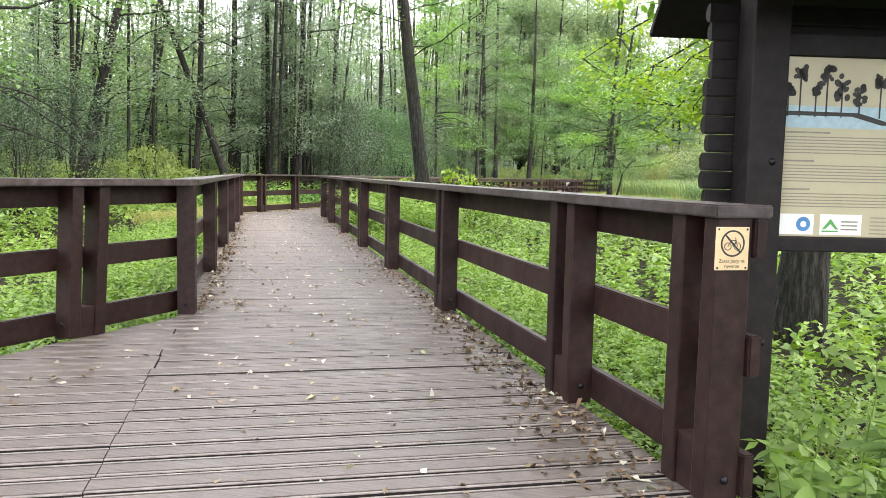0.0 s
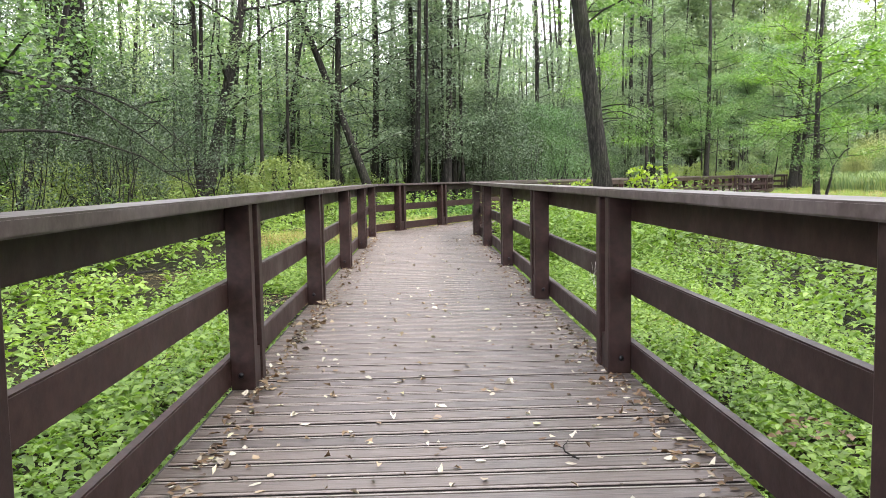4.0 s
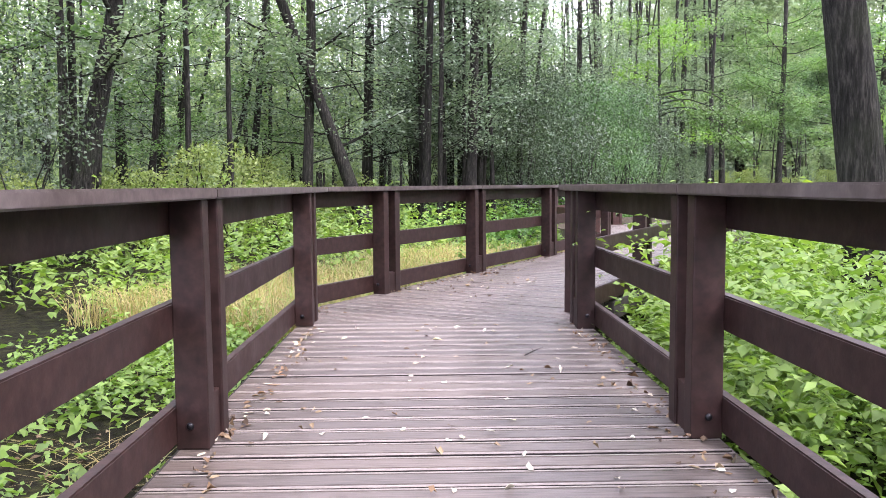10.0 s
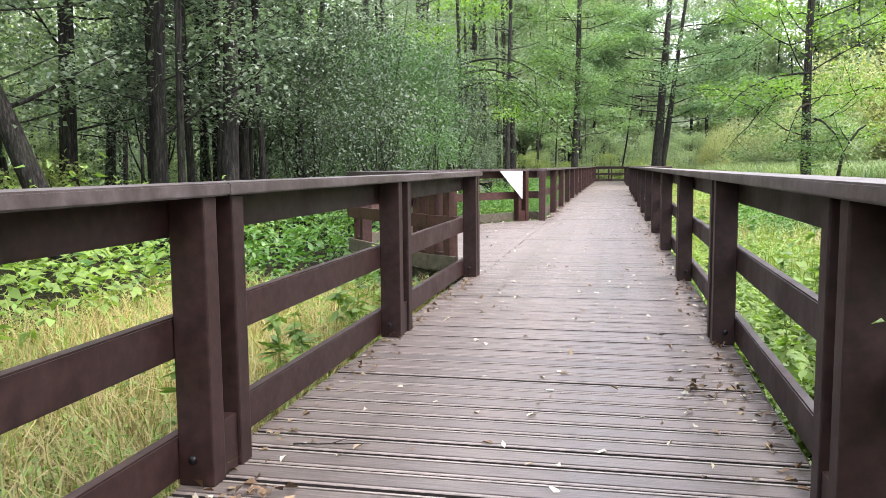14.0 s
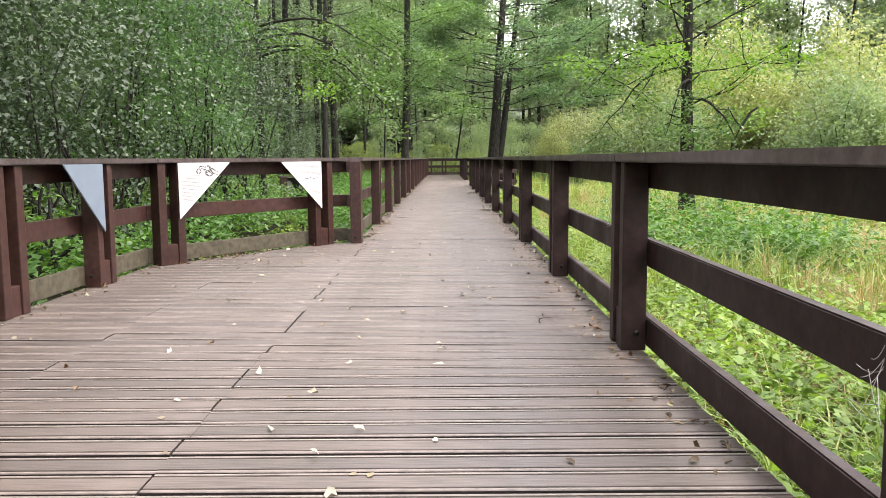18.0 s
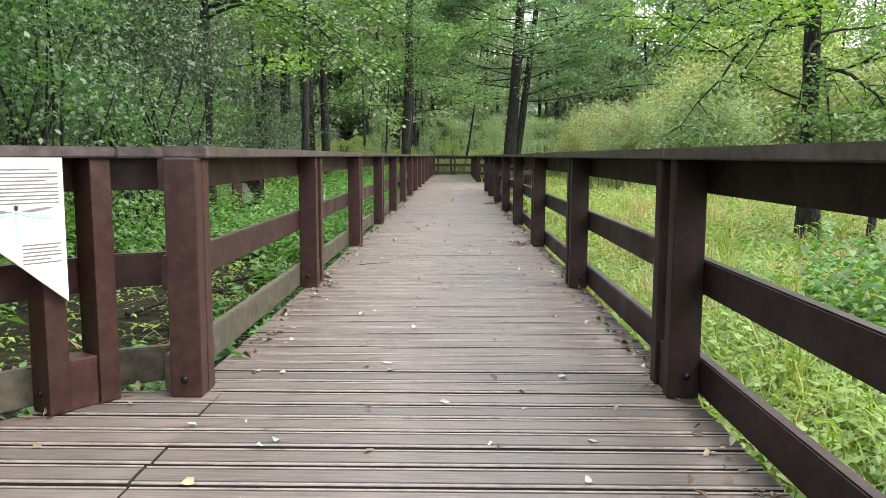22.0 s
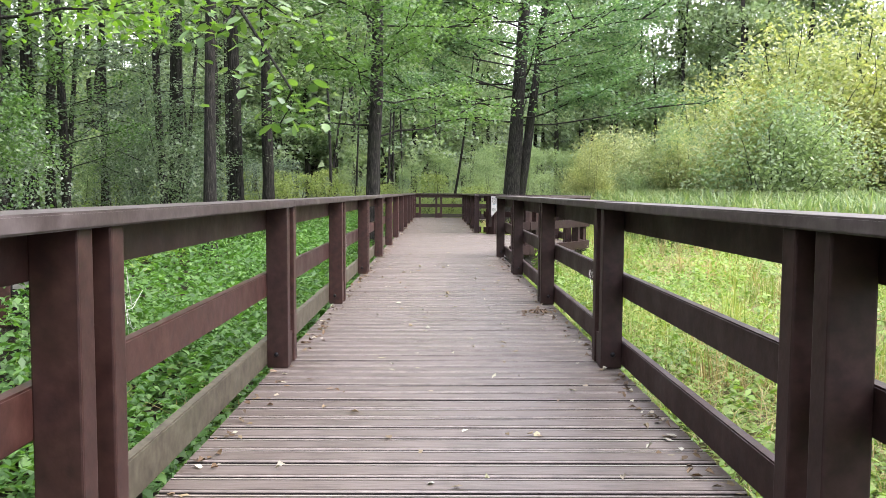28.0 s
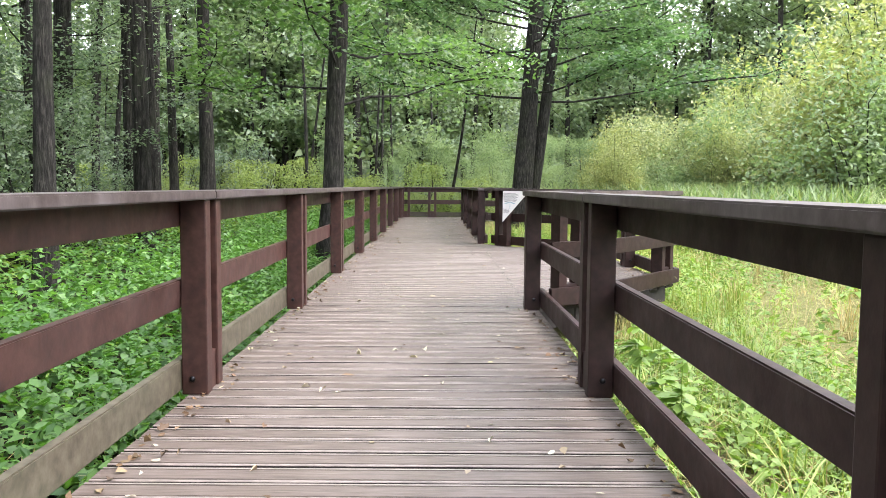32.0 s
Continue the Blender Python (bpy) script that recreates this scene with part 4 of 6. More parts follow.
# long bare drooping branches of the thick alder by the start
for k, (end, rise_) in enumerate((((1.6, 3.4, 1.15), 0.5), ((0.6, 4.2, 1.9), 0.7), ((2.2, 2.0, 1.6), 0.4))):
    t = np.linspace(0, 1, 10)[:, None]
    lp = np.array((0.1, 0.1, 2.3 + 0.5 * k)) * (1 - t) + np.array(end) * t + np.array([0, 0, 1]) * (rise_ * np.sin(t * np.pi)) + np.cumsum(rng.normal(0, 0.035, (10, 3)), 0) * t
    twigs = [tube(lp, np.linspace(0.03, 0.006, 10), 6)]
    for j in (4, 6, 7, 8):
        tw = limb(lp[j], (rng.normal(0, 0.6), rng.normal(0.4, 0.5), rng.uniform(-0.5, 0.5)), rng.uniform(0.4, 0.9), 0.2, 5)
        twigs.append(tube(tw, np.linspace(0.011, 0.003, 5), 4))
    part("bare_branch", from_arrays("bare_branch", *joined(twigs), BARK, True), None, thick_alder)

def hang_boughs(tree_, boughs, leaf, mat):
    for start, end, sag, n in boughs:
        for nm, me in zip(("bough", "bough_leaves"), bough_meshes(start, end, sag, n, leaf, mat)):
            part(nm, me, None, tree_)


hang_boughs(bough_tree, (((0.1, 0, 4.9), (4.6, -3.45, 2.35), 0.9, 300), ((0.1, 0, 5.2), (3.9, -2.3, 3.5), 0.7, 420), ((0.0, 0, 4.6), (3.2, -3.0, 3.5), 0.6, 380),
                         ((0.0, 0.1, 5.4), (2.3, -3.0, 3.8), 0.6, 380), ((0.1, 0, 5.6), (4.4, -3.6, 4.1), 0.6, 420)), 0.115, LEAF_BOUGH)
# a lime at the edge of the marsh, its yellow-green boughs reaching out
LIME_TREE = tree_meshes(13.0, 0.17, (0.0, 0.01), 4.5, 18, 200, 0.11, 0.55, LEAF_SPRIG, 0.2, reach=3.4, sides=10, fine="blade", thick=0.16, top=10)
lime_tree = plant_tree(LIME_TREE, -0.8, 9.6, "lime tree with bright yellow-green boughs beside the marsh", turn=0.0)
hang_boughs(lime_tree, (((0, 0, 4.9), (-4.2, -2.2, 3.75), 0.6, 560), ((0, 0, 4.5), (-3.5, -1.4, 3.3), 0.5, 560), ((0, 0, 3.9), (-3.1, 0.2, 2.6), 0.5, 520),
                        ((0, 0, 5.3), (-3.8, -3.0, 4.6), 0.6, 560), ((0, 0, 4.6), (-2.7, -2.3, 3.4), 0.4, 520), ((0, 0, 4.2), (-2.4, -0.8, 2.9), 0.4, 520)), 0.1, LEAF_SPRIG)
turned = Matrix.Rotation(-0.6, 3, "Z")
hang_boughs(meadow_tree, [(tuple(turned @ Vector(a)), tuple(turned @ Vector(b)), g, n) for a, b, g, n in (
    ((0, 0, 4.3), (-2.95, -1.2, 2.25), 0.6, 330), ((0, 0, 4.6), (-2.1, -1.6, 3.1), 0.5, 330), ((0, 0, 3.9), (-1.2, -1.9, 2.3), 0.5, 420), ((0, 0, 3.6), (-0.4, -1.6, 1.8), 0.4, 420),
    ((0, 0, 3.4), (0.9, -1.9, 1.7), 0.5, 420), ((0, 0, 5.0), (-3.2, -0.3, 3.5), 0.5, 300))], 0.115, LEAF_MID)

# the wood, to the left and ahead
spots = []


def scatter(count, box, gap, keep):
    got, tries = [], 0
    while len(got) < count and tries < count * 60:
        tries += 1
        x, y = random.uniform(box[0], box[1]), random.uniform(box[2], box[3])
        if keep(x, y) and all((x - a) ** 2 + (y - b) ** 2 > gap * gap for a, b in spots):
            spots.append((x, y))
            got.append((x, y))
    return got


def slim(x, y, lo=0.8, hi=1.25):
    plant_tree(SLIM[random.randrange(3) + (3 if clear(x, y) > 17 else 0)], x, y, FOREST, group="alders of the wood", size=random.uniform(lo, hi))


for x, y in scatter(84, (-48, -15, -6, 66), 1.6, lambda x, y: clear(x, y) > 7.5):
    slim(x, y)
def tall(x, y):
    plant_tree(TALL[random.randrange(3)], x, y, "tall grey-green alder at the back of the marsh", group="tall alders", size=random.uniform(1.05, 1.45))


for x, y in scatter(50, (-34, 34, 92, 108), 2.2, lambda x, y: x < -4 or x > 12 or random.random() < 0.55):
    tall(x, y)
for x, y in scatter(18, (-34, -14, 84, 100), 2.0, lambda x, y: True):
    tall(x, y)
for x, y in scatter(9, (2, 22, 14, 46), 3.5, lambda x, y: clear(x, y) > 8):
    slim(x, y)

# bare young stems between them
THIN = [tree_meshes(rng.uniform(11, 15), rng.uniform(0.06, 0.09), (rng.normal(0, 0.08), rng.normal(0, 0.08)), 3.5, 6, 70, 0.17, 0.45, LEAF_WOOD, 0.5, reach=1.6, sides=6, subs=0, thick=0.2) for _ in range(5)]
for x, y in scatter(130, (-46, -18, 0, 60), 0.8, lambda x, y: clear(x, y) > 9):
    plant_tree(THIN[random.randrange(5)], x, y, "thin bare young alder in the wood", group="young alders", size=random.uniform(0.8, 1.2))
for x, y in scatter(22, (-32, -12, 76, 90), 0.9, lambda x, y: True):
    plant_tree(THIN[random.randrange(5)], x, y, "thin bare young alder in the wood", group="young alders", size=random.uniform(0.8, 1.2))

BUSH = "dense grey-green shrub under the trees"


def bush(kind, x, y, lo, hi):
    plant_tree(kind, x, y, BUSH, "shrub", "shrubs of the wood", None, random.uniform(lo, hi), "shrub", ("stem_clump", "foliage"))


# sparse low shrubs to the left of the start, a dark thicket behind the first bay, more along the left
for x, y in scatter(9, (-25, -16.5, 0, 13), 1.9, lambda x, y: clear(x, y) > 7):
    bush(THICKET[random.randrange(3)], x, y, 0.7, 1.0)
for x, y in scatter(7, (-25, -19.5, 24, 40), 1.6, lambda x, y: clear(x, y) > 4.6):
    slim(x, y)
for x, y in scatter(18, (-46, -24, -2, 22), 2.4, lambda x, y: clear(x, y) > 9):
    bush(SHRUB[random.randrange(1, 4)], x, y, 0.35, 0.7)
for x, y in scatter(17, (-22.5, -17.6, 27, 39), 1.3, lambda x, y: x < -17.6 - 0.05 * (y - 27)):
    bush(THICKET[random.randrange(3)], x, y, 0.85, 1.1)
for x, y in scatter(16, (-32, -19, 36, 62), 2.2, lambda x, y: clear(x, y) > 6.5):
    bush(SHRUB[random.randrange(4)], x, y, 0.6, 1.0)
for x, y in scatter(28, (-30, -5, 76, 88), 2.2, lambda x, y: True):
    bush(SHRUB[4] if x > -18 else SHRUB[3], x, y, 0.5, 0.85)
# bushes between the far trunks, their sunlight put into the pale leaf colour
for x, y in scatter(56, (-50, -22, 6, 66), 2.2, lambda x, y: clear(x, y) > 11):
    bush(SHRUB[4], x, y, 0.3, 0.6)
SUNNY = [shrub_meshes(h, 2.4, 8, 2300, 0.1, LEAF_SUN, 0.6, 22, 0.1, False) for h in (1.7, 2.3)]
for x, y in scatter(60, (-34, -17.5, 3, 25), 1.0, lambda x, y: clear(x, y) > 8.5):
    plant_tree(SUNNY[random.randrange(2)], x, y, "low yellow-green bush between the alder trunks", "shrub", "low bushes of the wood", None, random.uniform(0.6, 1.05), "shrub", ("stem_clump", "foliage"))
for x, y in scatter(24, (-30, -8, 72, 80), 1.0, lambda x, y: True):
    plant_tree(SUNNY[random.randrange(2)], x, y, "low yellow-green bush between the alder trunks", "shrub", "low bushes of the wood", None, random.uniform(0.7, 1.2), "shrub", ("stem_clump", "foliage"))
WILLOW_BUSH = "pale grey-green willow bush at the meadow edge"
for x, y in scatter(30, (-7.5, 28, 56, 90), 2.6, lambda x, y: clear(x, y) > 6.5 and x > -7 + max(0.0, 72 - y) * 0.55):
    plant_tree(WILLOW[random.randrange(4)], x, y, WILLOW_BUSH, "shrub", "willow bushes", None, random.uniform(0.85, 1.2), "willow_bush", ("stem_clump", "foliage"))
def willow(x, y, size):
    plant_tree(WILLOW[random.randrange(4)], x, y, WILLOW_BUSH, "shrub", "willow bushes", None, size, "willow_bush", ("stem_clump", "foliage"))


for k in range(21):
    f = k / 20
    x, y = -5.5 + 23 * f, 74.0 - 4 * f - 9 * f * f
    willow(x + random.uniform(-0.5, 0.5), y + random.uniform(-0.8, 0.8), 0.45 + 0.4 * f + random.uniform(-0.1, 0.2))
    willow(x + random.uniform(-0.5, 0.5) + 1.0, y + 4.5 + random.uniform(-1.5, 1.5), 0.7 + 0.4 * f + random.uniform(-0.2, 0.3))
willow(7.5, 70.0, 1.35)
willow(11.0, 66.5, 1.5)
willow(2.0, 80.0, 1.35)
for x, y, sz in ((0.8, 66.0, 1.4), (4.5, 67.5, 1.6), (9.0, 62.0, 1.5)):
    plant_tree(WILLOW[1], x, y, "tall pale yellow willow bush at the meadow edge", "shrub", "willow bushes", None, sz, "willow_bush", ("stem_clump", "foliage"))
for x, y in scatter(9, (-8, 12, 12, 40), 3.0, lambda x, y: clear(x, y) > 7):
    plant_tree(LOW[random.randrange(2)], x, y, "low light green bush in the marsh", "shrub", "low bushes", None, random.uniform(0.6, 0.9), "shrub", ("stem_clump", "foliage"))


# ---- far woods: trunks and foliage beyond the near trees ----
def far_woods():
    pieces_w, places, small = [], [], []
    for i in range(270):
        a = random.uniform(-2.3, 2.3) + 1.9
        r = random.uniform(46, 86)
        if a < 1.62:
            r = random.uniform(72, 90)
        x, y = -12 + r * math.cos(a), 28 + r * math.sin(a)
        h = random.uniform(13, 20)
        lp = limb((x, y, GROUND_Z - 0.2), (random.uniform(-0.08, 0.08), random.uniform(-0.08, 0.08), 1), h, 0.05, 5)
        pieces_w.append(tube(lp, np.linspace(0.22, 0.08, 5), 5))
        q, _, _ = lobed(470, 22, 2.6, 0.4, h, 1.2)
        places.append(q + np.array([x, y, GROUND_Z]))
    for i in range(170):
        a = random.uniform(-2.3, 2.3) + 1.9
        r = random.uniform(36, 46)
        x, y = -12 + r * math.cos(a), 28 + r * math.sin(a)
        if clear(x, y) < 15 or (x > -14 and y > 30):
            continue
        q, _, _ = lobed(600, 14, 1.9, 0.1, random.uniform(1.2, 3.2), 0.8)
        small.append(q + np.array([x, y, GROUND_Z]))
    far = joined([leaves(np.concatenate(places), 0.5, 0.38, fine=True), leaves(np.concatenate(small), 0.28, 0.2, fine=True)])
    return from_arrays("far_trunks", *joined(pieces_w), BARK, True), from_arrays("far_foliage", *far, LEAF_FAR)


fw = tagged(new("far_woods"), "distant green wood with thin dark trunks", "woods", "", "stuff")
for nm, me in zip(("far_trunks", "far_foliage"), far_woods()):
    tagged(part(nm, me, None, fw), kind="stuff")


# ---- backdrop: the closed edge of the wood on the horizon ----
def horizon_wood():
    n_a, n_h = 220, 16
    v = []
    for i in range(n_a):
        a = -0.6 + 5.0 * i / (n_a - 1)
        top = 15 + 2.5 * noise.noise(Vector((a * 9, 0.3, 1.7))) + 1.8 * noise.noise(Vector((a * 31, 2.2, 0.4)))
        for j in range(n_h):
            f = j / (n_h - 1)
            r = 94 + 5 * f + 4 * noise.noise(Vector((a * 22, f * 5, 5.5))) + 1.6 * noise.noise(Vector((a * 70, f * 14, 8.1)))
            v.append((-12 + r * math.cos(a), 28 + r * math.sin(a), GROUND_Z - 0.3 + top * f))
    q = [(i * n_h + j, (i + 1) * n_h + j, (i + 1) * n_h + j + 1, i * n_h + j + 1) for i in range(n_a - 1) for j in range(n_h - 1)]
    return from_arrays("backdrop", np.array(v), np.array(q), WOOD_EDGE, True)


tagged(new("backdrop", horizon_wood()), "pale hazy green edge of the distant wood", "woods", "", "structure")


# ---- undergrowth: nettles, grass, straw ----
def on_deck(x, y):
    """Is the place on the boardwalk?"""
    p = Vector((x, y))
    s_, n_ = U.dot(p), N.dot(p)
    if s_ < 16.3 and a_left(s_) - 0.05 < n_ < A_RIGHT + EDGE + 0.05:
        return True
    if y > line_l[0][1] and along(line_l, y) - 0.06 < x < along(line_r, y) + 0.06:
        return True
    return False


def cover(box, per_m2, near, far):
    """Random places on the ground in a box, whose distance from the walk's middle lies between near and far."""
    n = int((box[1] - box[0]) * (box[3] - box[2]) * per_m2)
    out = []
    for x, y in np.stack([rng.uniform(box[0], box[1], n), rng.uniform(box[2], box[3], n)], 1):
        d = clear(x, y)
        if near < d < (far if far < 5 else far * random.uniform(0.72, 1.0)) and not on_deck(x, y):
            out.append((x, y, d))
    return np.array(out)


def patch(x, y, scale, seed):
    return noise.noise(Vector((x * scale, y * scale, seed)))


def rise(x, y):
    """How tall the nettles grow: high outside the bend and in its inner corner, low elsewhere."""
    if x < -16.4 and 6 < y < 21:
        return 3.0
    if -11.9 < x < -8.0 and 9.5 < y < 16.5:
        return 3.5
    if x < -15.4 and y > 21:
        return 2.5 if y < 35 else 2.1
    if x > -12 and y > 19:
        return 0.8
    return 1.0


SOIL = ((-13.7, 8.7, 0.85), (-15.4, 7.0, 1.3), (-11.8, 4.9, 0.8), (-15.3, 32.0, 1.0), (-15.3, 36.8, 0.75), (-15.2, 29.8, 0.9), (-15.0, 34.4, 0.6))


def bare(x, y):
    """Patches of bare dark soil beside the walk."""
    if x > -12 and y > 12:
        return False
    if any((x - a) ** 2 + (y - b) ** 2 < r * r for a, b, r in SOIL):
        return True
    return patch(x, y, 0.5, 4.2) > 0.2 and clear(x, y) < 5 and N.dot(Vector((x, y))) < A_LEFT


def off_rail(x, y):
    """Far enough from the railings for tall plants."""
    n_ = N.dot(Vector((x, y)))
    return (n_ > A_RIGHT + 0.42 and x > B_RIGHT + 0.42) or (n_ < A_LEFT - 0.4 and x < B_LEFT - 0.4)


def herbs(spots_, leaf, layers, tall, mat, name, label, fine=False):
    """Leafy stalks: pairs of leaves in tiers."""
    h = np.array([tall * rise(x, y) * (0.5 + 0.45 * patch(x, y, 0.45, 2.0) + random.uniform(0, 0.55)) for x, y, d in spots_])
    g = np.array([ground_height(x, y) for x, y, d in spots_])
    k = len(h)
    tier = np.linspace(0.15, 1.0, layers)[None, :]
    z = g[:, None] + tier * h[:, None]
    bend = rng.normal(0, 0.22, (k, 2)) * h[:, None]
    x = spots_[:, :1] + bend[:, :1] * tier ** 1.6
    y = spots_[:, 1:2] + bend[:, 1:] * tier ** 1.6
    c = np.repeat(np.stack([x, y, z], 2).reshape(-1, 3), 2, 0)
    size = leaf * rng.uniform(0.6, 1.3, (k, 1)) * np.linspace(1.15, 0.7, layers)[None, :]
    size = np.repeat(size.ravel(), 2)
    me = from_arrays(name, *leaves(c, size, size * 0.6, 0.38, fine=fine), mat)
    return tagged(new(name, me), label, "undergrowth", "", "stuff")


def blades(spots_, per, tall, width, mat, name, label, lean=0.35, flat=1.0):
    """Grass blades that arch over; flat: how far the tuft is pressed down."""
    p = np.repeat(np.array([(x, y, ground_height(x, y)) for x, y, d in spots_]), per, 0)
    p[:, :2] += rng.normal(0, 0.06, (len(p), 2))
    k = len(p)
    h = tall * rng.uniform(0.5, 1.25, (k, 1))
    a = rng.uniform(0, 2 * np.pi, k)
    out = np.stack([np.cos(a), np.sin(a), np.zeros(k)], 1) * h * np.abs(rng.normal(0, lean, (k, 1)))
    side = np.stack([-np.sin(a), np.cos(a), np.zeros(k)], 1) * width / 2
    up = np.array([[0, 0, 1.0]]) * flat
    v = np.stack([p - side, p + side, p + up * h * 0.6 + out * 0.45 + side * 0.8, p + up * h * 0.6 + out * 0.45 - side * 0.8,
                  p + up * h * 0.6 + out * 0.45 - side * 0.8, p + up * h * 0.6 + out * 0.45 + side * 0.8, p + up * h * 0.78 + out * 1.1 + side * 0.1, p + up * h * 0.78 + out * 1.1 - side * 0.1], 1).reshape(-1, 3)
    me = from_arrays(name, v, np.arange(8 * k).reshape(-1, 4), mat)
    return tagged(new(name, me), label, "undergrowth", "", "stuff")


def dry(x, y):
    """Where straw lies: at the outside of the bend, and matted over the meadow."""
    if -17.5 < x < -14.2 and 11.5 < y < 19.5:
        return 0.66
    if x > -12 and y > 21:
        return 0.4 + 0.5 * patch(x, y, 0.3, 5.0)
    return 0.3 * patch(x, y, 0.25, 9.0) - 0.02


near_spots = cover((-26, 8, -11, 70), 88, 0.9, 3.4)
near_spots = near_spots[[(not bare(x, y) or random.random() < 0.08) and (rise(x, y) < 2.5 or off_rail(x, y)) for x, y, d in near_spots]]
keep = np.array([random.random() > max(0.0, dry(x, y)) for x, y, d in near_spots])
fresh = near_spots[keep]
# Left of stretch B the NETTLE colour also carries the trees' shade
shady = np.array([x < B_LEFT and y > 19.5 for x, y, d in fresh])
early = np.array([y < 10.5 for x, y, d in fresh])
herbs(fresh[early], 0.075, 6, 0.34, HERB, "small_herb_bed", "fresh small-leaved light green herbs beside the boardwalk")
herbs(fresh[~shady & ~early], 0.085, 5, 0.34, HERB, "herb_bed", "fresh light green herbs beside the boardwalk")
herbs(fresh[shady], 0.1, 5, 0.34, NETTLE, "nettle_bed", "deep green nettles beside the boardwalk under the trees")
carpet = np.concatenate([cover((-14, 2, -11, 12), 120, 0.9, 3.6), cover((-12.2, -8.8, 14, 27), 120, 0.9, 3.4)])
carpet = carpet[[not bare(x, y) for x, y, d in carpet]]
herbs(carpet, 0.042, 3, 0.16, HERB, "leaf_carpet", "dense carpet of small fresh green leaves")
blades(near_spots[~keep], 5, 0.36, 0.006, STRAW, "straw_grass", "dry yellow grass lying matted in the marsh", 1.1, 0.6)
low_spots = cover((-26, 8, -11, 70), 60, 0.9, 3.5)
low_spots = low_spots[[not bare(x, y) for x, y, d in low_spots]]
herbs(low_spots, 0.05, 2, 0.13, HERB, "ground_cover", "small-leaved ground cover between the nettles")
far_meadow = cover((-12, 16, 20, 66), 10, 3.5, 22)
blades(far_meadow[::2], 6, 0.5, 0.006, STRAW, "far_straw", "dry yellow grass lying matted in the marsh", 1.3, 0.5)
side_spots = cover((-26, 4, -12, 72), 20, 3.5, 6.5)
side_spots = side_spots[[(not (x > -12 and y > 21) or random.random() < 0.35) and not bare(x, y) for x, y, d in side_spots]]
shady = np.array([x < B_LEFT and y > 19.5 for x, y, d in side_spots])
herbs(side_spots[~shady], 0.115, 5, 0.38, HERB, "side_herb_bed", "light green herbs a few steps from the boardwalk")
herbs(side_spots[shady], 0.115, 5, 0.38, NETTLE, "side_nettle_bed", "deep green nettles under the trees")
mid_spots = cover((-36, 18, -16, 84), 10, 5.6, 17)
mid_spots = mid_spots[[not (x > -12 and y > 21) or random.random() < 0.4 for x, y, d in mid_spots]]
outer_spots = cover((-46, 12, -20, 72), 3.5, 13, 32)
outer_spots = outer_spots[[not (x > -12 and y > 21) or random.random() < 0.4 for x, y, d in outer_spots]]
herbs(outer_spots, 0.3, 3, 0.5, HERB, "outer_herb_bed", "green herbs covering the floor of the wood", True)
herbs(mid_spots, 0.17, 4, 0.46, HERB, "far_herb_bed", "green herbs covering the marsh floor", True)
bend_spots = cover((-17.6, -14.2, 11.3, 19.6), 75, 0.9, 4.5)
blades(bend_spots, 7, 0.5, 0.007, STRAW, "bend_straw", "tangled yellow grass outside the bend", 0.75, 0.9)
blades(bend_spots[::2], 5, 0.55, 0.008, GRASS, "bend_grass", "tangled green grass outside the bend", 0.6, 0.9)
corner_spots = cover((-11.9, -8.4, 9.6, 16.8), 60, 1.3, 4.5)
corner_spots = corner_spots[[off_rail(x, y) for x, y, d in corner_spots]]
herbs(corner_spots, 0.11, 7, 0.33, HERB, "corner_nettles", "tall nettles in the inner corner of the bend")
clump_spots = cover((-10.6, -7.4, 27.6, 31.6), 60, 2.2, 6.0)
herbs(clump_spots, 0.11, 6, 0.95, NETTLE, "meadow_nettles", "dark green nettle clump in the meadow")
grass_spots = cover((-12, 14, 12, 70), 7, 0.9, 14)
blades(grass_spots, 5, 0.42, 0.008, GRASS, "marsh_grass", "long green marsh grass", 1.2, 0.6)
sward = cover((-12.1, -8.0, 15, 60), 60, 1.15, 3.6)
sward = sward[[patch(x, y, 0.5, 7.0) > (-0.12 if y > 26 else 0.25) for x, y, d in sward]]
blades(sward[::2], 7, 0.46, 0.01, GRASS, "sward", "fresh green grass in tufts beside the boardwalk", 0.7, 0.8)
tufts = cover((-11.6, 0.0, 21, 64), 1.1, 1.5, 13)
blades(tufts[::2], 44, 0.72, 0.009, GRASS, "grass_tufts", "tall tufts of green marsh grass in the meadow", 0.5, 0.9)
blades(tufts[1::2], 40, 0.66, 0.008, STRAW, "straw_tufts", "tall tufts of dry yellow grass in the meadow", 0.6, 0.85)
green_patch = cover((-11.9, -2.0, 20, 62), 30, 1.2, 10)
green_patch = green_patch[[patch(x, y, 0.42, 3.0) > 0.2 for x, y, d in green_patch]]
herbs(green_patch, 0.085, 5, 0.6, HERB, "meadow_herbs", "patches of fresh green herbs in the yellow meadow")
reed_spots = cover((-9, 16, 44, 74), 20, 5.0, 22)
reed_spots = reed_spots[reed_spots[:, 0] > -8.5 + np.maximum(0, 62 - reed_spots[:, 1]) * 0.5]
blades(reed_spots, 5, 1.75, 0.045, REED, "reed_bed", "tall pale green reeds", 0.4)


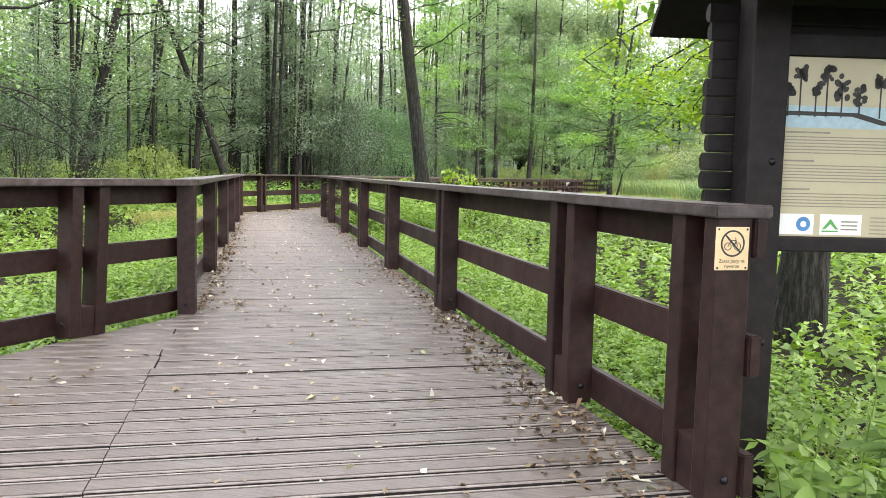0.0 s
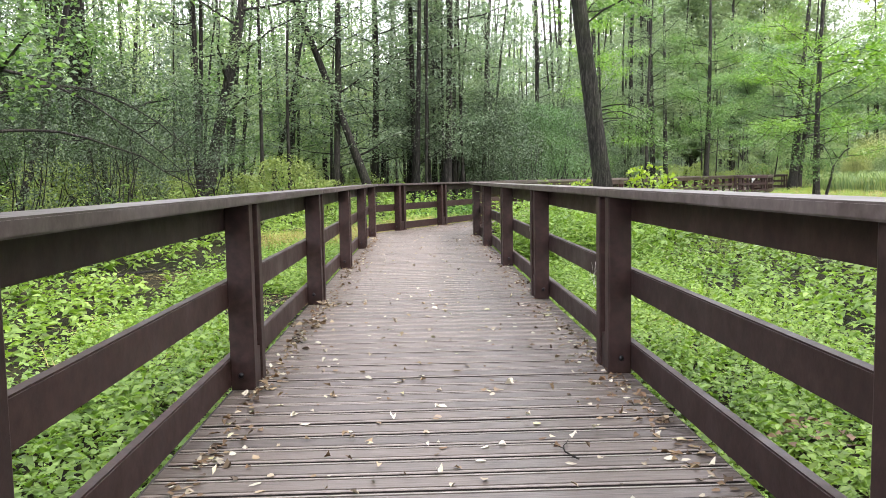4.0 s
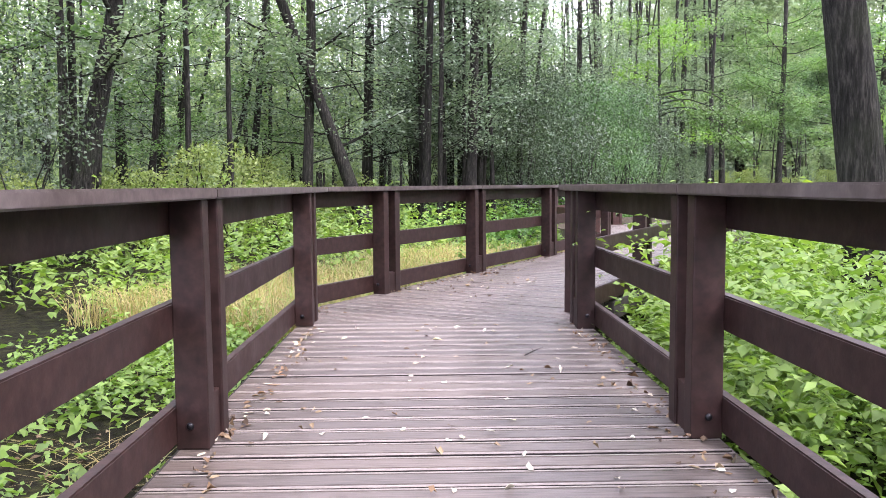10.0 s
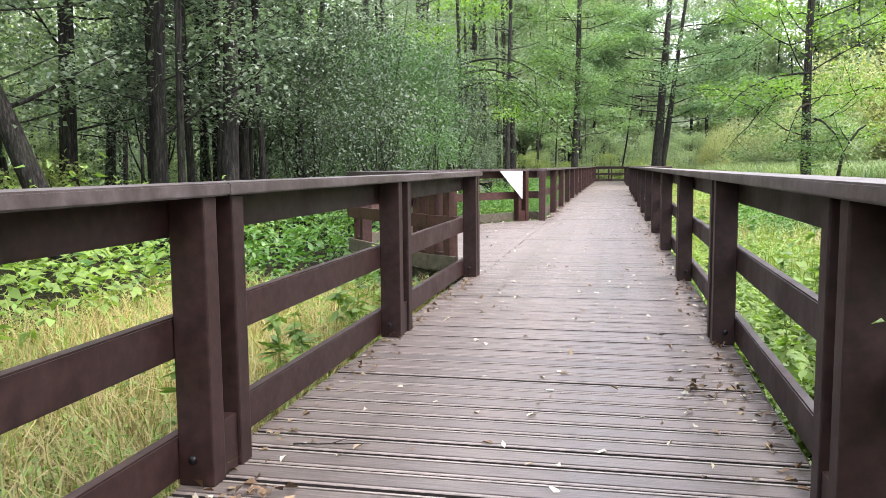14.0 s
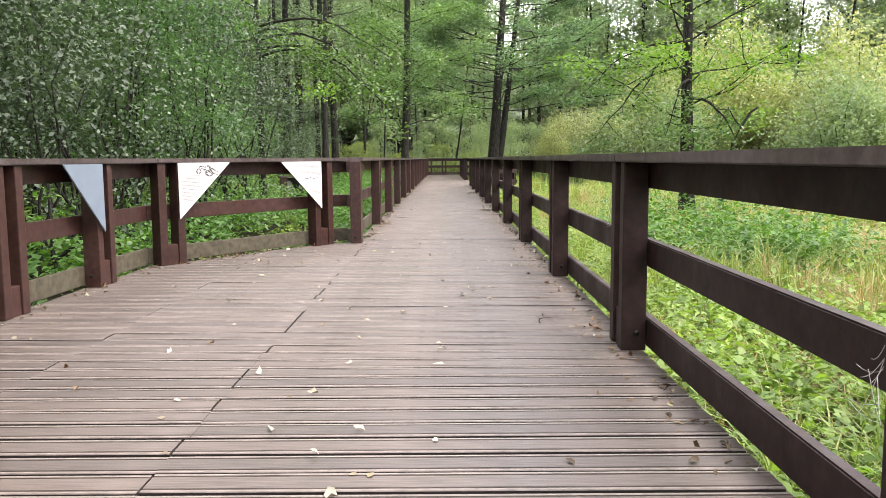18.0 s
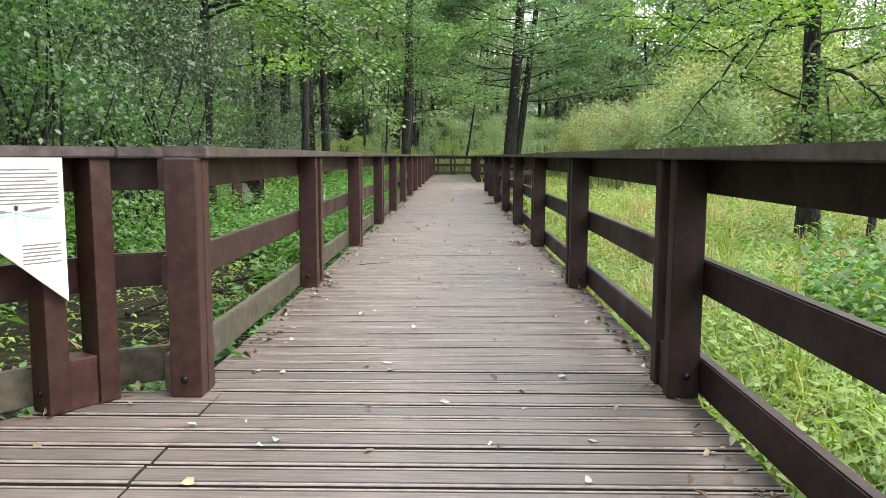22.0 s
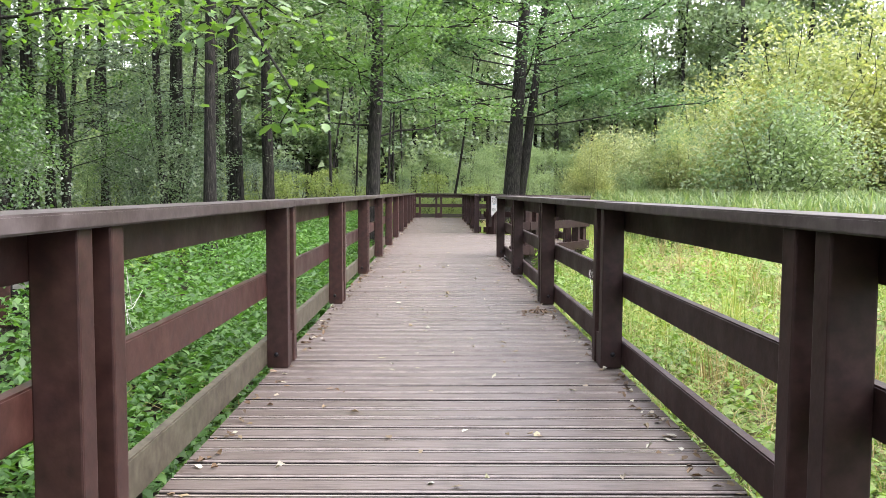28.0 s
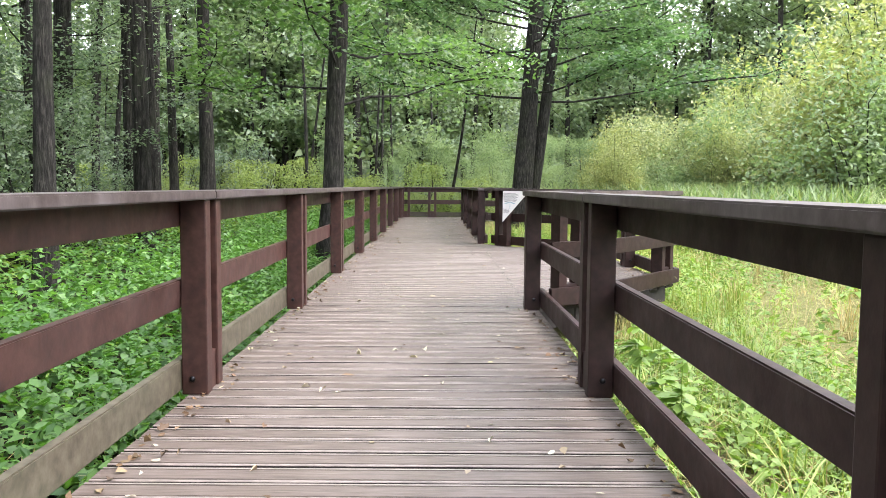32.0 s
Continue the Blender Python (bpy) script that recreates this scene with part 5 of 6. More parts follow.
# ---- single tall plants that grow up against the railings ----
def leafy_plant(x, y, tall, tiers, leaf, label, lean=(0.0, 0.0)):
    thing = tagged(new("nettle_plant"), label, "plant", "plants at the railings")
    g = ground_height(x, y)
    thing.location = (x, y, g)
    t = np.linspace(0, 1, 7)
    path = np.stack([lean[0] * t ** 2 + rng.normal(0, 0.012, 7) * t, lean[1] * t ** 2 + rng.normal(0, 0.012, 7) * t, tall * t - 0.03], 1)
    part("stem", from_arrays("stem", *tube(path, np.linspace(0.006, 0.002, 7), 5), HERB, True), None, thing)
    k = rng.uniform(0.3, 1.0, tiers)
    c = np.stack([np.interp(k, t, path[:, i]) for i in range(3)], 1)
    c = np.repeat(c, 3, 0)
    size = leaf * np.repeat(1.25 - 0.6 * k, 3)
    tagged(part("foliage", from_arrays("foliage", *oval_leaves(c, size, size * 0.52, 0.3), HERB), None, thing), kind="stuff")


PLANTS = ((-11.8, 17.3, 0.62, -0.12), (-11.4, 26.7, 1.0, 0.0), (-11.7, 42.0, 0.8, 0.0), (-11.72, 45.4, 0.75, 0.0), (-8.95, -0.55, 0.5, 0.0), (-2.72, -4.0, 0.75, -0.1), (-2.4, -3.6, 0.8, 0.0),
          (-14.85, 18.9, 0.85, 0.0), (-14.8, 18.1, 0.95, 0.1), (-14.75, 17.3, 0.7, 0.0), (-14.7, 16.1, 0.75, 0.0), (-14.75, 15.2, 0.7, 0.0), (-11.35, 17.9, 0.95, 0.0), (-11.3, 18.8, 0.9, 0.0), (-11.78, 16.2, 0.55, -0.1), (-7.2, -2.05, 0.5, 0.1))
FRESH = "tall fresh green nettle growing against the railing"
for x, y, h, ln in PLANTS:
    for _ in range(4):
        leafy_plant(x + random.uniform(-0.16, 0.16), y + random.uniform(-0.16, 0.16), h * random.uniform(0.75, 1.1), 9, 0.13, FRESH, (ln + random.uniform(-0.1, 0.1), random.uniform(-0.12, 0.12)))


# ---- a lime sapling beside the leaning tree ----
LIME = shrub_meshes(2.0, 1.0, 6, 150, 0.13, LEAF_SPRIG, 0.78, 16, 0.9, False)
for x, y, sz in ((-9.35, 14.45, 0.9), (-8.75, 13.9, 0.8), (-10.75, 14.7, 0.75)):
    plant_tree(LIME, x, y, "young lime sapling with bright yellow-green leaves", "sapling", "lime saplings", None, sz, "sapling", ("stem_clump", "foliage"))


# ---- triangular information signs on the bays ----
def flat_part(name, outline, y, mat, parent, thick=0.001):
    """A thin printed shape on a board's face; the outline lies in the board's x and z."""
    bm = prism(outline, 0, thick)
    bmesh.ops.rotate(bm, cent=(0, 0, 0), matrix=Matrix.Rotation(radians(90), 3, "X"), verts=bm.verts)
    bmesh.ops.translate(bm, vec=(0, y, 0), verts=bm.verts)
    return part(name, bm, mat, parent)


def bar(x0, x1, z0, z1):
    return [(x0, z0), (x1, z0), (x1, z1), (x0, z1)]


def oval(cx, cz, rx, rz, k=12, turn=0.0):
    return [(cx + rx * math.cos(a) * math.cos(turn) - rz * math.sin(a) * math.sin(turn), cz + rx * math.cos(a) * math.sin(turn) + rz * math.sin(a) * math.cos(turn))
            for a in (2 * math.pi * i / k for i in range(k))]


def print_lines(parent, x_at, z_top, z_low, pitch, y, width, mat=TEXT_GREY, height=0.45, gaps=True):
    """Rows of unreadable print as plain bars. x_at(z) gives the left and right end of a row."""
    z = z_top
    while z > z_low:
        a, b = x_at(z)
        if b - a > 0.03:
            cut = b - (random.uniform(0, 0.3) * (b - a) if gaps and random.random() < 0.3 else 0)
            flat_part("print_bar", bar(a, cut, z - pitch * height * 0.8, z), y, mat, parent)
        z -= pitch


def triangle_sign(p, q, flip, picture, mat=SIGN):
    """A triangular sign hung in the upper corner between two posts. p: the corner it hangs in, q: the other post; both on the posts' inner face."""
    p, q = Vector(p), Vector(q)
    d = (q - p).normalized()
    inward = Vector((d.y, -d.x)) if not flip else Vector((-d.y, d.x))
    thing = tagged(new("triangular_sign"), "white triangular nature sign with drawing and print on the railing" if mat is SIGN else "blue-grey triangular sign in glare on the bay railing", "sign", "triangular signs")
    ang = math.atan2(d.y, d.x)
    # local x runs along the rail; local -y faces the deck
    mirror = 1 if inward.dot(Vector((math.sin(ang), -math.cos(ang)))) > 0 else -1
    m = Matrix.Translation((p.x + inward.x * 0.016, p.y + inward.y * 0.016, 0)) @ Matrix.Rotation(ang if mirror > 0 else ang + math.pi, 4, "Z")
    thing.matrix_basis = m
    sx = mirror
    w, top, low = 0.63, 0.985, 0.44
    out = [(0, low), (sx * w, top), (0, top)]
    if sx < 0:
        out = out[::-1]
    bm = prism(out, 0, 0.012, 0.002)
    bmesh.ops.rotate(bm, cent=(0, 0, 0), matrix=Matrix.Rotation(radians(90), 3, "X"), verts=bm.verts)
    part("panel", bm, mat, thing)
    face = -0.0121

    def row(z):
        e = w * (z - low) / (top - low) - 0.05
        return (0.025, min(e, 0.265)) if sx > 0 else (-min(e, 0.265), -0.025)

    if mat is SIGN:
        if picture == "beetles":
            # coiled bodies in a row, ringed with dark marks
            for i, (cx, cz, rx, rz, tn) in enumerate(((0.235, 0.9, 0.034, 0.03, 0.3), (0.29, 0.935, 0.05, 0.02, -0.2), (0.345, 0.925, 0.045, 0.035, 0.2), (0.36, 0.875, 0.05, 0.03, -0.1), (0.415, 0.9, 0.045, 0.026, -0.6), (0.45, 0.88, 0.028, 0.024, 0.3))):
                flat_part("drawing", oval(sx * cx, cz, rx, rz, 16, sx * tn), face - 0.0002 * i, INK, thing)
                flat_part("drawing", oval(sx * cx, cz, rx * 0.42, rz * 0.42, 10, sx * tn), face - 0.0002 * i - 0.0011, SIGN, thing)
                for k in range(7):
                    a = 2 * math.pi * k / 7 + i
                    flat_part("drawing", oval(sx * (cx + 0.72 * rx * math.cos(a)), cz + 0.72 * rz * math.sin(a), 0.005, 0.0035, 6, a), face - 0.0002 * i - 0.0011, SIGN, thing)
            print_lines(thing, row, 0.862, 0.6, 0.0135, face, 0.2, PRINT, 0.5)
        else:
            print_lines(thing, lambda z: (0.02, 0.385 - max(0.0, 0.9 - z) * 0.6) if sx > 0 else (-0.385 + max(0.0, 0.9 - z) * 0.6, -0.02), 0.945, 0.82, 0.0135, face, 0.2, PRINT, 0.5)
            flat_part("drawing", oval(sx * 0.18, 0.74, 0.006, 0.075, 8), face, PRINT_BLUE, thing)
            flat_part("drawing", oval(sx * 0.18, 0.805, 0.009, 0.011, 8), face - 0.0003, INK, thing)
            for k in (-1, 1):
                flat_part("drawing", oval(sx * 0.18 + k * 0.07, 0.795, 0.07, 0.006, 12, 0.12 * k), face - 0.0005, PRINT, thing)
                flat_part("drawing", oval(sx * 0.18 + k * 0.068, 0.775, 0.066, 0.009, 12, -0.2 * k), face - 0.0008, PRINT_BLUE, thing)
            print_lines(thing, lambda z: (0.02, 0.165) if sx > 0 else (-0.165, -0.02), 0.67, 0.6, 0.0135, face, 0.2, PRINT, 0.5)
    return thing


def on_edge(line, i, s):
    a, b = Vector(line[i]), Vector(line[i + 1])
    if s < 0:
        s += (b - a).length
    return a + (b - a).normalized() * s


PAIR = PLANK * 2 + GAP
inset = 0.16 - PAIR / 2
triangle_sign(on_edge(bay1, 3, inset + PAIR - 0.08), on_edge(bay1, 3, -0.3), False, "beetles")
triangle_sign(on_edge(bay1, 3, -(inset + PAIR) + 0.08), on_edge(bay1, 3, 0.3), True, "dragonfly")
triangle_sign(on_edge(bay1, 2, seg[2] - 1.1 - PAIR / 2 + 0.08), on_edge(bay1, 2, 1.9), True, "beetles", SIGN_GLARE)
triangle_sign(on_edge(bay1, 1, inset + PAIR - 0.08), on_edge(bay1, 1, -0.3), False, "dragonfly")
triangle_sign(on_edge(bay2, 3, -(inset + PAIR) + 0.08), on_edge(bay2, 3, 0.3), False, "dragonfly")


# ---- no-cycling plaque on the end post ----
def lettering(text, size, mat, parent, place, name="lettering"):
    cu = bpy.data.curves.new(name, "FONT")
    cu.body, cu.size, cu.align_x, cu.extrude = text, size, "CENTER", 0.0006
    ob = new(name, cu)
    dg = bpy.context.evaluated_depsgraph_get()
    me = bpy.data.meshes.new_from_object(ob.evaluated_get(dg))
    bpy.data.objects.remove(ob)
    me.materials.clear()
    me.materials.append(mat)
    o = part(name, me, mat, parent)
    o.matrix_basis = place @ Matrix.Rotation(radians(90), 4, "X")
    return o


def ring(cx, cz, r, t, k=28):
    bm = bmesh.new()
    vs = [[bm.verts.new((cx + rr * math.cos(2 * math.pi * i / k), y, cz + rr * math.sin(2 * math.pi * i / k))) for i in range(k)] for rr, y in ((r, 0), (r - t, 0), (r - t, -0.001), (r, -0.001))]
    for a, b in ((0, 3), (3, 2), (2, 1)):
        for i in range(k):
            bm.faces.new((vs[a][i], vs[a][(i + 1) % k], vs[b][(i + 1) % k], vs[b][i]))
    bmesh.ops.recalc_face_normals(bm, faces=bm.faces)
    return bm


def stroke(x0, z0, x1, z1, t=0.003):
    d = Vector((x1 - x0, z1 - z0)).normalized()
    n = Vector((-d.y, d.x)) * t / 2
    return [(x0 - n.x, z0 - n.y), (x1 - n.x, z1 - n.y), (x1 + n.x, z1 + n.y), (x0 + n.x, z0 + n.y)]


end_mid = on_edge([start_r, knee_r], 0, 0.17 - PAIR / 2 - 0.0015)
RAIL_WAY = (Vector(knee_r) - Vector(start_r)).normalized()
end_near = end_mid + Vector((RAIL_WAY.y, -RAIL_WAY.x)) * (POST_D / 2)
plaque = tagged(new("no_cycling_plaque"), "small tan no-cycling plaque on the railing end post", "sign")
plaque.matrix_basis = Matrix.Translation((end_near[0], end_near[1], 0.805)) @ Matrix.Rotation(math.atan2(-RAIL_WAY.x, RAIL_WAY.y), 4, "Z") @ Matrix.Translation((-0.012, 0, 0.005))
part("plate", block(-0.062, 0.062, -0.006, 0, 0, 0.145, 0.002), PLAQUE, plaque)
part("ring", ring(0, 0.09, 0.045, 0.006), INK, plaque).location = (0, -0.0062, 0)
flat_part("bar", stroke(-0.03, 0.12, 0.03, 0.06, 0.006), -0.0062, INK, plaque)
for cx in (-0.018, 0.018):
    part("wheel", ring(cx, 0.08, 0.0135, 0.0025, 18), INK, plaque).location = (0, -0.0062, 0)
for a in ((-0.018, 0.08, -0.006, 0.1), (-0.006, 0.1, 0.012, 0.1), (0.012, 0.1, 0.018, 0.08), (-0.006, 0.1, 0.002, 0.08), (0.002, 0.08, 0.012, 0.1), (0.012, 0.1, 0.009, 0.11)):
    flat_part("bicycle_frame", stroke(*a, 0.0025), -0.0062, INK, plaque)
lettering("Zakaz jazdy na", 0.0165, INK, plaque, Matrix.Translation((0, -0.0062, 0.026)))
lettering("rowerze", 0.0165, INK, plaque, Matrix.Translation((0, -0.0062, 0.009)))
for cx in (-0.053, 0.053):
    for cz in (0.008, 0.137):
        o = part("screw", BOLT_MESH, BOLT, plaque)
        o.matrix_basis = Matrix.Translation((cx, -0.006, cz)) @ Matrix.Scale(0.25, 4)


# ---- roofed information board beside the start ----
kiosk = tagged(new("information_board"), "roofed dark timber information board with cream panel beside the boardwalk", "information board")
kiosk.matrix_basis = Matrix.Translation((-2.91, -3.1, 0)) @ Matrix.Rotation(radians(20), 4, "Z")
KW = 1.62
for x in (0, KW):
    post = part("post", block(x - 0.085, x + 0.085, -0.085, 0.085, GROUND_Z - 0.3, 1.96, 0.01), RAIL_DARK, kiosk)
    for zz in (0.37, 1.2):
        o = part("bolt", BOLT_MESH, BOLT, post)
        o.matrix_basis = Matrix.Translation((x + 0.03, -0.086, zz))
for i in range(12):
    z = 0.94 + i * 0.086
    bm = bmesh.new()
    bmesh.ops.create_cone(bm, cap_ends=True, segments=14, radius1=0.043, radius2=0.043, depth=KW + 0.42)
    bmesh.ops.rotate(bm, cent=(0, 0, 0), matrix=Matrix.Rotation(radians(90), 3, "Y"), verts=bm.verts)
    for v in bm.verts:
        v.co.y = max(v.co.y, -0.012)
    bmesh.ops.translate(bm, vec=(KW / 2 + random.uniform(-0.015, 0.015), 0.1, z), verts=bm.verts)
    part("half_log", bm, RAIL_DARK, kiosk)
part("panel", block(0.087, KW - 0.087, -0.03, -0.008, 0.86, 1.68, 0.003), BOARD, kiosk, "cream panel with a drawing of trees and print")
for z0, z1 in ((0.79, 0.858), (1.682, 1.78)):
    part("crossbar", block(0.086, KW - 0.086, -0.045, 0.03, z0, z1, 0.006), RAIL_DARK, kiosk)
for i, (y0, z0, y1, z1) in enumerate(((-0.52, 1.86, 0.06, 2.42), (0.06, 2.42, 0.64, 1.86))):
    n_ = Vector((-(z1 - z0), (y1 - y0))).normalized() * 0.035
    bm = prism([(y0, z0), (y1, z1), (y1 + n_.x, z1 + n_.y), (y0 + n_.x, z0 + n_.y)], 0, KW + 0.66, 0.004)
    bmesh.ops.transform(bm, matrix=Matrix(((0, 0, 1, -0.33), (1, 0, 0, 0), (0, 1, 0, 0), (0, 0, 0, 1))), verts=bm.verts)
    part("roof_board", bm, RAIL_DARK, kiosk)
# printed picture: a strip of pale water, a bank and a row of dark trees
fy = -0.0305
flat_part("water", bar(0.1, KW - 0.1, 1.36, 1.46), fy, PRINT_BLUE, kiosk)
flat_part("bank", [(0.1, 1.415), (0.42, 1.415), (0.56, 1.378), (KW - 0.1, 1.372), (KW - 0.1, 1.385), (0.6, 1.39), (0.45, 1.432), (0.1, 1.435)], fy - 0.0012, INK, kiosk)
for i in range(22):
    x = 0.115 + i * 0.064 + random.uniform(-0.015, 0.015)
    if i in (6, 14):
        continue
    h = random.uniform(1.52, 1.61)
    flat_part("drawn_trunk", bar(x - 0.0035, x + 0.0035, 1.41, h), fy - 0.0012, INK, kiosk)
    tall = i % 7 > 3
    for k in range(11):
        cz = h + random.uniform(-0.075 if tall else -0.03, 0.03)
        flat_part("drawn_crown", oval(x + random.uniform(-0.024, 0.024), cz, random.uniform(0.011, 0.022), random.uniform(0.009, 0.018), 7, random.uniform(0, 3)), fy - 0.0024, INK, kiosk)
for top, low in ((1.335, 1.245), (1.205, 1.115), (1.075, 0.99)):
    flat_part("heading", bar(0.11, 0.11 + random.uniform(0.12, 0.22), top, top + 0.008), fy, TEXT_GREY, kiosk)
    print_lines(kiosk, lambda z: (0.11, KW - 0.14), top - 0.014, low, 0.0145, fy, 0.3, TEXT_GREY, 0.42)
for x0, x1 in ((0.1, 0.27), (0.3, 0.5)):
    flat_part("logo_card", bar(x0, x1, 0.87, 0.965), fy, PAPER, kiosk)
flat_part("logo", oval(0.22, 0.918, 0.034, 0.034, 16), fy - 0.0012, LOGO_BLUE, kiosk)
flat_part("logo_hole", oval(0.22, 0.918, 0.014, 0.014, 12), fy - 0.0024, PAPER, kiosk)
flat_part("logo", [(0.31, 0.895), (0.35, 0.945), (0.39, 0.895), (0.375, 0.895), (0.35, 0.92), (0.325, 0.895)], fy - 0.0012, LOGO_GREEN, kiosk)
flat_part("logo", bar(0.31, 0.39, 0.883, 0.89), fy - 0.0012, LOGO_GREEN, kiosk)
print_lines(kiosk, lambda z: (0.4, 0.48), 0.935, 0.885, 0.018, fy - 0.0012, 0.1, TEXT_GREY, gaps=False)
print_lines(kiosk, lambda z: (0.54, 1.1), 0.955, 0.875, 0.0185, fy, 0.3, TEXT_GREY, 0.35)


# ---- fallen leaves on the deck ----
def on_walk(count, edge):
    """Places on the deck: spread out, or gathered along its edges."""
    out = []
    while len(out) < count:
        if random.random() < 0.5:
            s_ = random.uniform(-5.5, 15.9) if random.random() < 0.65 else random.uniform(-4, 7)
            lo, hi = a_left(s_) + 0.1, A_RIGHT + EDGE - 0.05
            f = random.random()
            if edge:
                f = abs(random.gauss(0, 0.035)) if random.random() < 0.5 and s_ > 1.9 else 1 - abs(random.gauss(0, 0.05))
            x, y = on_a(s_, lo + (hi - lo) * min(1, max(0, f)))
        else:
            y = 12.4 + 55 * random.random() ** 1.3
            lo, hi = along(line_l, y) + 0.04, along(line_r, y) - 0.04
            f = random.random()
            if edge:
                f = abs(random.gauss(0, 0.03)) if random.random() < 0.5 else 1 - abs(random.gauss(0, 0.03))
            x = lo + (hi - lo) * min(1, max(0, f))
        out.append((x, y, 0.005))
    return np.array(out)


def litter(count, size, edge, mat, name, label):
    """Dry leaves of uneven size, many of them curled up at the rim."""
    c = on_walk(count, edge)
    v, f = oval_leaves(c, size * rng.uniform(0.55, 1.25, len(c)), size * rng.uniform(0.4, 0.75, len(c)), 0.24)
    k = len(c)
    v = v.reshape(k, 6, 3)
    curl = np.abs(rng.normal(0, 0.011, (k, 1)))
    v[:, [1, 2, 4, 5], 2] += curl * rng.uniform(0.2, 1.4, (k, 4))
    v[:, 3, 2] += curl[:, 0] * rng.uniform(0, 1.5, k)
    v[:, :, :2] += rng.normal(0, size * 0.06, (k, 6, 2))
    v = v.reshape(-1, 3)
    v[:, 2] = np.maximum(v[:, 2], 0.0035)
    tagged(new(name, from_arrays(name, v, f, mat)), label, "fallen leaves", "", "stuff")


litter(1500, 0.046, False, LITTER, "fallen_leaf_litter", "pale dry fallen leaves scattered on the deck")
litter(450, 0.036, False, LITTER_DARK, "brown_leaf_litter", "curled brown dead leaves scattered on the deck")
litter(3400, 0.042, True, LITTER_DARK, "edge_leaf_litter", "brown dead leaves gathered along the deck edge")
litter(800, 0.042, True, LITTER, "pale_edge_litter", "pale fallen leaves gathered along the deck edge")


def leaf_pile(x, y, n, wide, mat, label):
    """A small heap of curled leaves."""
    n = n * 3 // 5
    c = np.stack([x + rng.normal(0, wide, n), y + rng.normal(0, wide, n), np.zeros(n)], 1)
    r = np.hypot(c[:, 0] - x, c[:, 1] - y) / wide
    c[:, 2] = 0.006 + 0.022 * np.exp(-r * r) * rng.uniform(0.2, 1.3, n)
    v, f = leaves(c, 0.048, 0.03, 0.5, 0.4)
    v[:, 2] = np.maximum(v[:, 2], 0.0035)
    tagged(new("leaf_pile", from_arrays("leaf_pile", v, f, mat)), label, "fallen leaves", "leaf heaps", "stuff")


DEAD = "small heap of curled brown dead leaves on the deck"
for x, y, n, wide, mat in ((-12.36, 41.3, 110, 0.1, LITTER_DARK), (-6.7, -1.3, 36, 0.07, LITTER_MIX), (-9.4, 3.0, 75, 0.1, LITTER_MIX), (-9.0, 2.15, 60, 0.09, LITTER_MIX), (-14.05, 11.1, 40, 0.08, LITTER_DARK),
                           (-12.4, 15.8, 40, 0.09, LITTER_DARK), (-4.0, -1.8, 60, 0.12, LITTER_DARK), (-5.45, 0.9, 60, 0.11, LITTER_DARK), (-14.0, 14.2, 40, 0.08, LITTER_DARK),
                           (-14.1, 30.6, 35, 0.08, LITTER_DARK), (-12.4, 33.6, 40, 0.09, LITTER_DARK), (-15.4, 26.6, 40, 0.1, LITTER_DARK), (-11.0, 5.6, 45, 0.09, LITTER_DARK), (-14.3, 61.0, 40, 0.1, LITTER_DARK)):
    leaf_pile(x, y, n, wide, mat, DEAD if mat is LITTER_DARK else "small heap of pale and brown fallen leaves on the deck")


def twig(x, y, length, turn):
    t = np.linspace(0, 1, 7)
    bend = random.uniform(-0.25, 0.25)
    path = np.stack([length * t, bend * length * np.sin(t * 3) + rng.normal(0, 0.004, 7), 0.006 + 0.004 * np.sin(t * 3)], 1)
    side = np.linspace(path[3], path[3] + np.array([length * 0.25, random.choice((-1, 1)) * length * 0.22, 0.004]), 4)
    me = from_arrays("twig", *joined([tube(path, np.linspace(0.004, 0.0015, 7), 5), tube(side, np.linspace(0.0025, 0.001, 4), 4)]), BARK, True)
    ob = tagged(new("twig", me), "thin dark fallen twig on the deck", "twig", "fallen twigs")
    ob.matrix_basis = Matrix.Translation((x, y, 0.001)) @ Matrix.Rotation(turn, 4, "Z")


for x, y, ln, a in ((-14.0, 31.8, 0.32, 0.6), (-14.05, 14.7, 0.3, 0.2), (-11.9, 10.3, 0.26, 1.5), (-8.6, 1.6, 0.3, 2.4), (-9.55, 7.6, 0.24, 0.4), (-6.2, 0.2, 0.22, 2.0), (-12.6, 23.0, 0.2, 1.0), (-13.7, 36.4, 0.2, 2.7)):
    twig(x, y, ln, a)


# ---- brown leaves and bits on the bare soil patches ----
soil_bits = np.concatenate([np.stack([x + rng.normal(0, r * 0.5, 90), y + rng.normal(0, r * 0.5, 90)], 1) for x, y, r in SOIL])
soil_bits = np.array([(x, y, ground_height(x, y) + 0.015) for x, y in soil_bits if not on_deck(x, y)])
tagged(new("soil_litter", from_arrays("soil_litter", *leaves(soil_bits, 0.06, 0.03, 0.35, 0.3), LITTER_DARK)), "brown leaves and bits on the bare soil", "fallen leaves", "", "stuff")

soil_straw = np.array([(x + rng.normal(0, r * 0.45), y + rng.normal(0, r * 0.45), 0) for x, y, r in SOIL for _ in range(int(40 * r))])
soil_straw = soil_straw[[not on_deck(x, y) for x, y, d in soil_straw]]
blades(soil_straw, 3, 0.4, 0.005, STRAW, "soil_straw", "dry straw lying on the bare soil", 1.6, 0.16)


